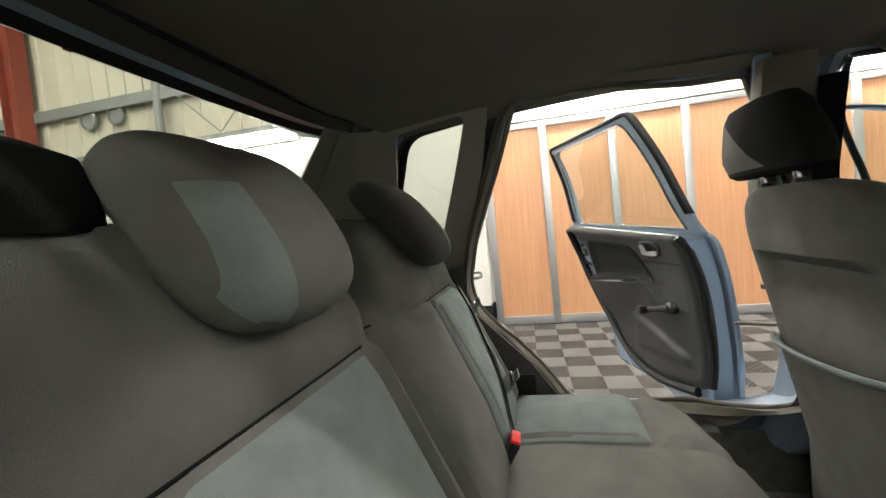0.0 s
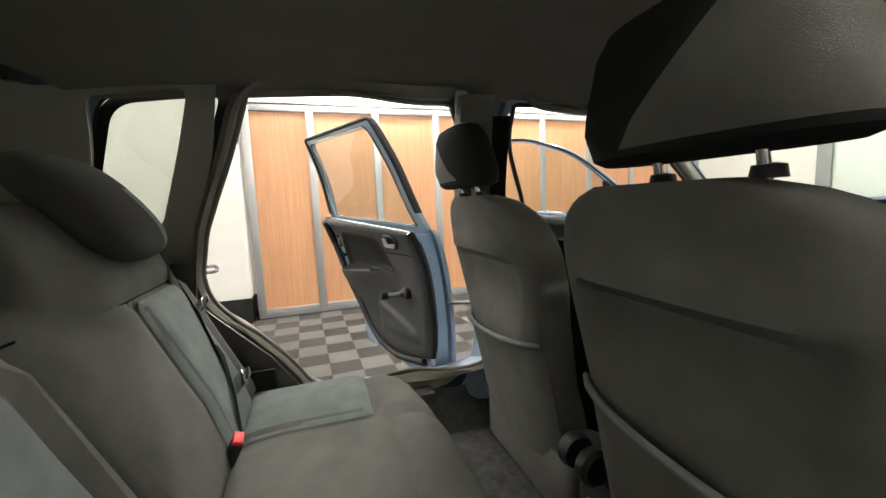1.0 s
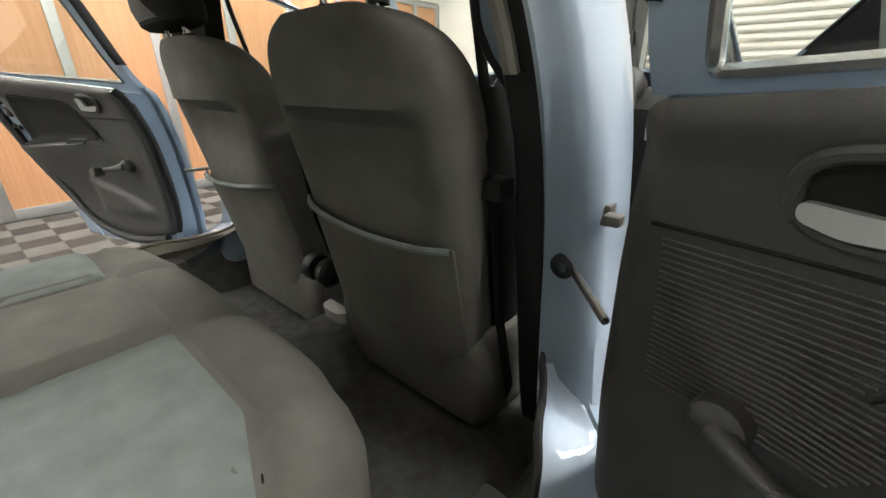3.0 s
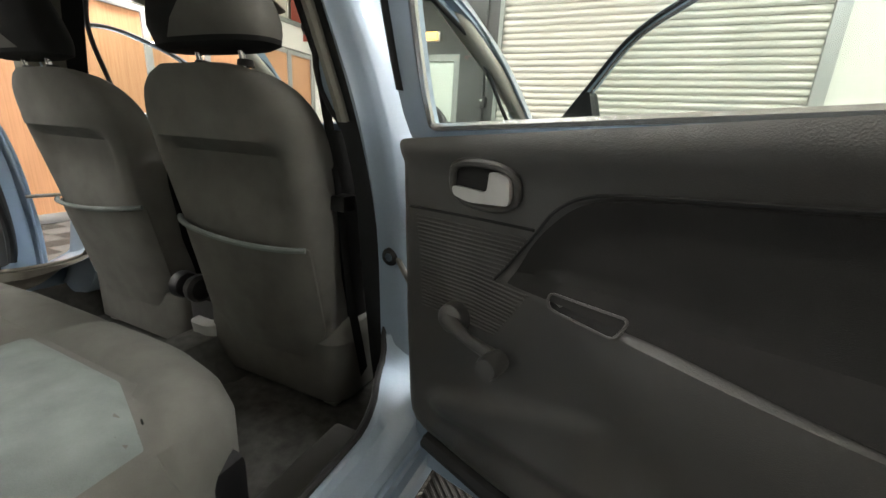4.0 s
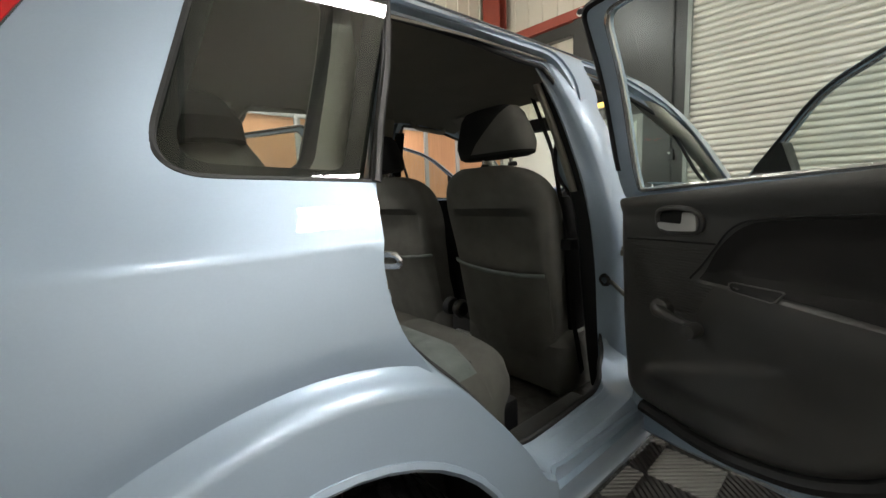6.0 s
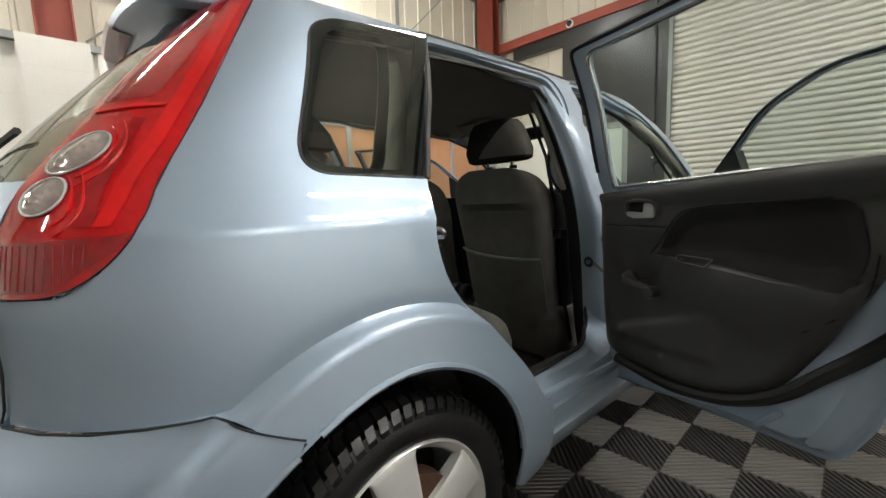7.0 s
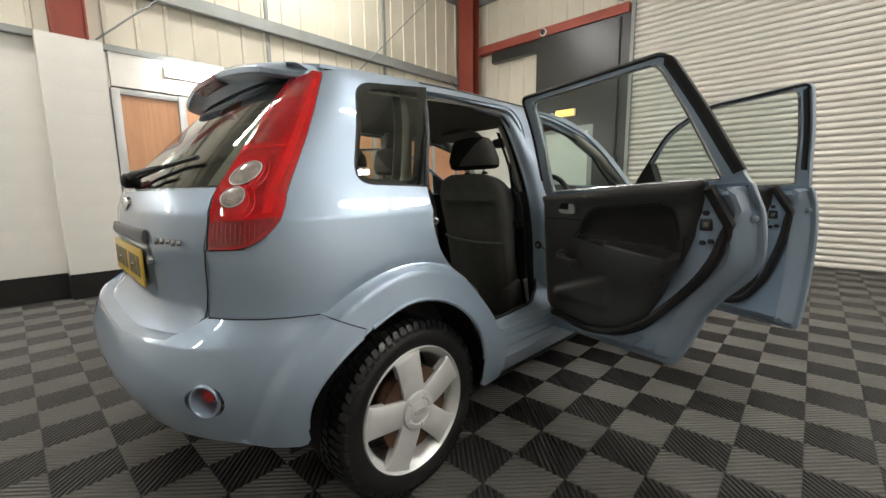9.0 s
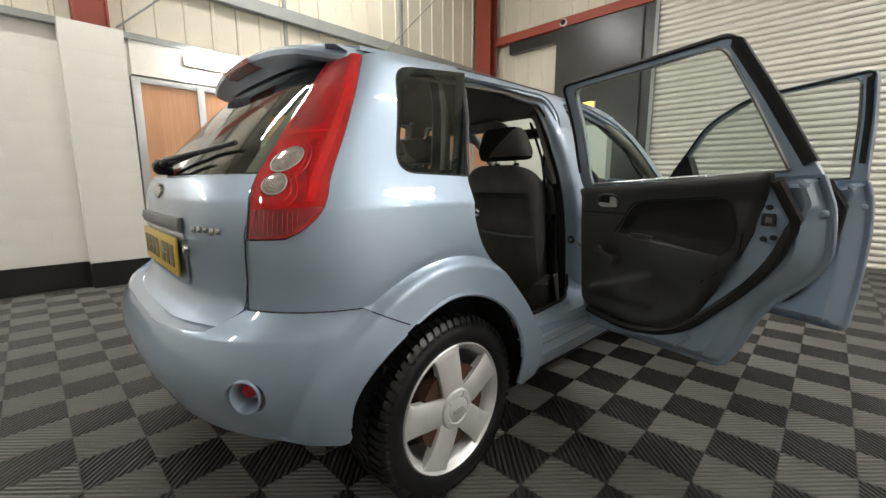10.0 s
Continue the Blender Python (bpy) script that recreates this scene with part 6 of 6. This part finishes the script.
carpart("pillar_upper_trim", loft([[Vector((-p.x - 0.016, p.y - 0.016, p.z)) for p in pillar_ring(0.975 + 0.37 * k / 8)] for k in range(9)]), "liner", "grey upper pillar trim")
carpart("front_belt", loft([[Vector((x, y, z)), Vector((x - 0.012, y + 0.045, z))] for x, y, z in ((0.385, 0.93, 1.28), (0.45, 0.945, 1.10), (0.49, 0.955, 0.85), (0.50, 0.985, 0.55), (0.52, 1.01, 0.36))], cap=False, closed=False), "cloth_black", "black front seat belt", both=True)
carpart("belt_guide", boxes((0.47, 0.515, 0.955, 1.0, 0.79, 0.825), bevel=0.006), "trim_black", both=True)
carpart("sill_trim", boxes((0.615, 0.69, 0.42, 0.80, 0.37, 0.415), bevel=0.012), "trim", "dark scuffed sill trim", both=True)
carpart("parcel_shelf", boxes((-0.58, 0.58, -0.44, -0.02, 0.925, 0.945), bevel=0.008), "trim", "dark grey parcel shelf")
# door stops, strikers
cs = carpart("check_strap", tube([(0.62, 1.0, 0.706), (0.655, 0.96, 0.70), (0.72, 0.89, 0.692)], [0.007, 0.006, 0.006], 8), "steel", "greasy steel door check strap", both=True)
part("strap_mount", lathe([(0.022, -0.012), (0.02, 0.01), (0.009, 0.016)], 16), "trim_black", cs).matrix_local = pose(0.62, 0.985, 0.706, 0, 0, -90)
carpart("striker", tube(smooth_line([(0.695, 0.125, 0.893), (0.725, 0.15, 0.893), (0.725, 0.155, 0.877), (0.695, 0.135, 0.877)], 4), 0.005, 8), "chrome", "steel door striker", both=True)
for z in (0.80,):
    carpart("door_hinge", boxes((0.664, 0.68, 0.97, 0.995, z - 0.016, z + 0.014), (0.677, 0.70, 0.948, 0.972, z - 0.008, z + 0.007), bevel=0.004), "steel", "greasy pale door hinge", both=True)

# front: windscreen, dashboard, wheel
def screen(x, t):
    return Vector((x, 1.46 + 0.66 * t - 0.12 * (abs(x) / 0.6) ** 2 * t, 1.405 - 0.40 * t - 0.02 * (abs(x) / 0.6) ** 2))


carpart("windscreen", sheet([(-0.47, 0.0), (0.47, 0.0), (0.66, 1.0), (-0.66, 1.0)], screen, 0.08), "glass", "clear windscreen")
carpart("a_pillar_trim", tube([(0.47, 1.43, 1.36), (0.56, 1.75, 1.19), (0.64, 2.08, 0.98)], 0.03, 10), "trim_pale", both=True)
dash = carpart("dashboard", loft([[Vector((x, 1.58 + 0.05 * (abs(x) / 0.66) ** 2, 0.60)), Vector((x, 1.56, 0.80)), Vector((x, 1.60, 0.90)), Vector((x, 1.70, 0.945)), Vector((x, 1.95, 0.95)), Vector((x, 2.10, 0.93)), Vector((x, 2.1, 0.60))] for x in [-0.66 + 1.32 * k / 16 for k in range(17)]]), "trim_black", "dark grey dashboard")
part("binnacle", soft_block([((0.35, 1.57, 0.93), 0.15, 0.05, (1, 0, 0), (0, 0, 1)), ((0.35, 1.62, 0.955), 0.16, 0.06, (1, 0, 0), (0, 0, 1)), ((0.35, 1.75, 0.95), 0.13, 0.04, (1, 0, 0), (0, 0, 1))]), "trim_black", dash)
for x in (0.62, 0.0):
    part("air_vent", lathe([(0.045, 0.0), (0.042, 0.012), (0.034, 0.006), (0.0, -0.01)], 24), "satin", dash).matrix_local = pose(x, 1.60, 0.86, 0, 0, -90)
wh = carpart("steering_wheel", tube([Vector((0.35, 1.42, 0.90)) + Matrix.Rotation(radians(-25), 3, "X") @ Vector((0.185 * math.cos(a), 0, 0.185 * math.sin(a))) for a in [2 * math.pi * k / 36 for k in range(36)]], 0.016, 10, True), "trim_black", "black steering wheel")
part("wheel_hub", soft_block([((0.35, 1.43, 0.88), 0.075, 0.06, (1, 0, 0), (0, 0, 1)), ((0.35, 1.47, 0.87), 0.08, 0.065, (1, 0, 0), (0, 0, 1)), ((0.35, 1.56, 0.86), 0.05, 0.05, (1, 0, 0), (0, 0, 1))]), "trim_black", wh)
for a in (0.1, math.pi - 0.1, -math.pi / 2):
    part("wheel_spoke", tube([Vector((0.35, 1.445, 0.885)), Vector((0.35, 1.42, 0.90)) + Matrix.Rotation(radians(-25), 3, "X") @ Vector((0.18 * math.cos(a), 0, 0.18 * math.sin(a)))], 0.017, 8), "trim_black", wh)


# nose of the car: wings, bonnet, bumper
def nose(u, z):
    y = max(0.0, u - 2.15)
    w = width(min(0.9, z)) * (0.975 - 0.16 * (y / 1.0) ** 2.2)
    return Vector((w, u, z))


NARCH = [(2.486 + 0.325 * math.cos(a), 0.33 + 0.325 * math.sin(a)) for a in [math.pi * k / 20 for k in range(21)]]
carpart("front_wing", sheet([(2.15, 0.22)] + [p for p in reversed(NARCH) if p[1] > 0.34] + [(2.83, 0.30), (3.10, 0.32), (3.13, 0.6), (3.0, 0.78), (2.6, 0.88), (2.15, 0.97)], nose, 0.05, (), 0.01), "paint", "light blue front wing", both=True)
carpart("bonnet", sheet([(-1, 2.13), (1, 2.13), (1, 2.6), (1, 3.02), (-1, 3.02), (-1, 2.6)], lambda s, y: Vector((s * nose(y, 0.8).x, y - 0.0 + 0.12 * (1 - s * s) * blend(y, 2.7, 3.02), interp([(2.1, 0.975), (2.6, 0.885), (3.02, 0.775)], y) + 0.05 * (1 - s * s))), 0.1, (), 0.01, lambda u, v: Vector((0, 0, -1))), "paint", "light blue bonnet")
carpart("front_bumper", loft([[Vector((x, 3.02 + 0.17 * (1 - (abs(x) / 0.68) ** 3), z)) + Vector((0, o, 0)) for z, o in ((0.22, -0.06), (0.3, 0.0), (0.5, 0.03), (0.65, 0.0), (0.78, -0.05))] for x in [-0.68 + 1.36 * k / 20 for k in range(21)]], cap=False, closed=False), "paint", "light blue front bumper")


# ---- floor tiles: 20 cm squares with diagonal ribs, light and dark by turns ----
TS = 0.2


def rib_tile(n, flip):
    """Vertices and faces of one ribbed square about its middle."""
    vs, fs = [], []
    h = TS / math.sqrt(2) - 0.002
    p = 2 * h / n
    for k in range(n):
        d0 = -h + (k + 0.14) * p
        d1 = -h + (k + 0.86) * p
        e0, e1 = d0 + 0.16 * p, d1 - 0.16 * p
        row = []
        for d, z in ((d0, -0.005), (e0, 0.0), (e1, 0.0), (d1, -0.005)):
            r = max(0.0005, h - abs(d))
            row.append((d, -r, z))
            row.append((d, r, z))
        s = len(vs)
        for d, t, z in row:
            a, b = (d + t) / math.sqrt(2), (t - d) / math.sqrt(2)
            vs.append((a, -b, z) if flip else (a, b, z))
        for q in range(3):
            f = (s + 2 * q, s + 2 * q + 1, s + 2 * q + 3, s + 2 * q + 2)
            fs.append(f if flip else tuple(reversed(f)))
    return vs, fs


def tile_mesh(light):
    vs, fs = rib_tile(15, not light)
    me = bpy.data.meshes.new("tile")
    me.from_pydata(vs, [], fs)
    me.materials.append(M["tile_light" if light else "tile_dark"])
    return me


near = {True: tile_mesh(True), False: tile_mesh(False)}
rest = {True: ([], []), False: ([], [])}
pat = {True: rib_tile(15, False), False: rib_tile(15, True)}
for i in range(-23, 26):
    for j in range(-45, 26):
        light = (i + j) % 2 == 0
        cx, cy = (i + 0.5) * TS, (j + 0.5) * TS
        if cx < LEFT or cx > RIGHT or cy < BACK or cy > FRONT:
            continue
        if -1 <= i <= 10 and -8 <= j <= 16:
            t = part("tile", near[light], "tile_light", floor)
            t.location = (cx, cy, 0)
        else:
            vs, fs = rest[light]
            s = len(vs)
            pv, pf = pat[light]
            vs.extend((x + cx, y + cy, z) for x, y, z in pv)
            fs.extend(tuple(q + s for q in f) for f in pf)
for light in (True, False):
    me = bpy.data.meshes.new("far_tiles")
    me.from_pydata(rest[light][0], [], rest[light][1])
    me.materials.append(M["tile_light" if light else "tile_dark"])
    ob = part("far_tiles", me, "tile_light", floor)
    ob["kind"] = "stuff"

# painted blocks of the west wall and the pier
bb = boxes((0.0, 0.0035, 0.0, 0.436, 0.0, 0.209), bevel=0.0012)
block_me = mesh_of(bb, "block", False)
block_me.materials.append(M["white_wall"])
for row in range(10):
    z0 = 0.243 + 0.2125 * row
    y0 = -1.065 - 0.44 - (0.22 if row % 2 else 0.0)
    while y0 > -8.0:
        b = part("block", block_me, "white_wall", wall_left)
        b.location = (LEFT - 0.0515, y0, z0)
        y0 -= 0.44
    b = part("block", block_me, "white_wall", pier)
    b.location = (LEFT + 0.1285, -1.048, z0)
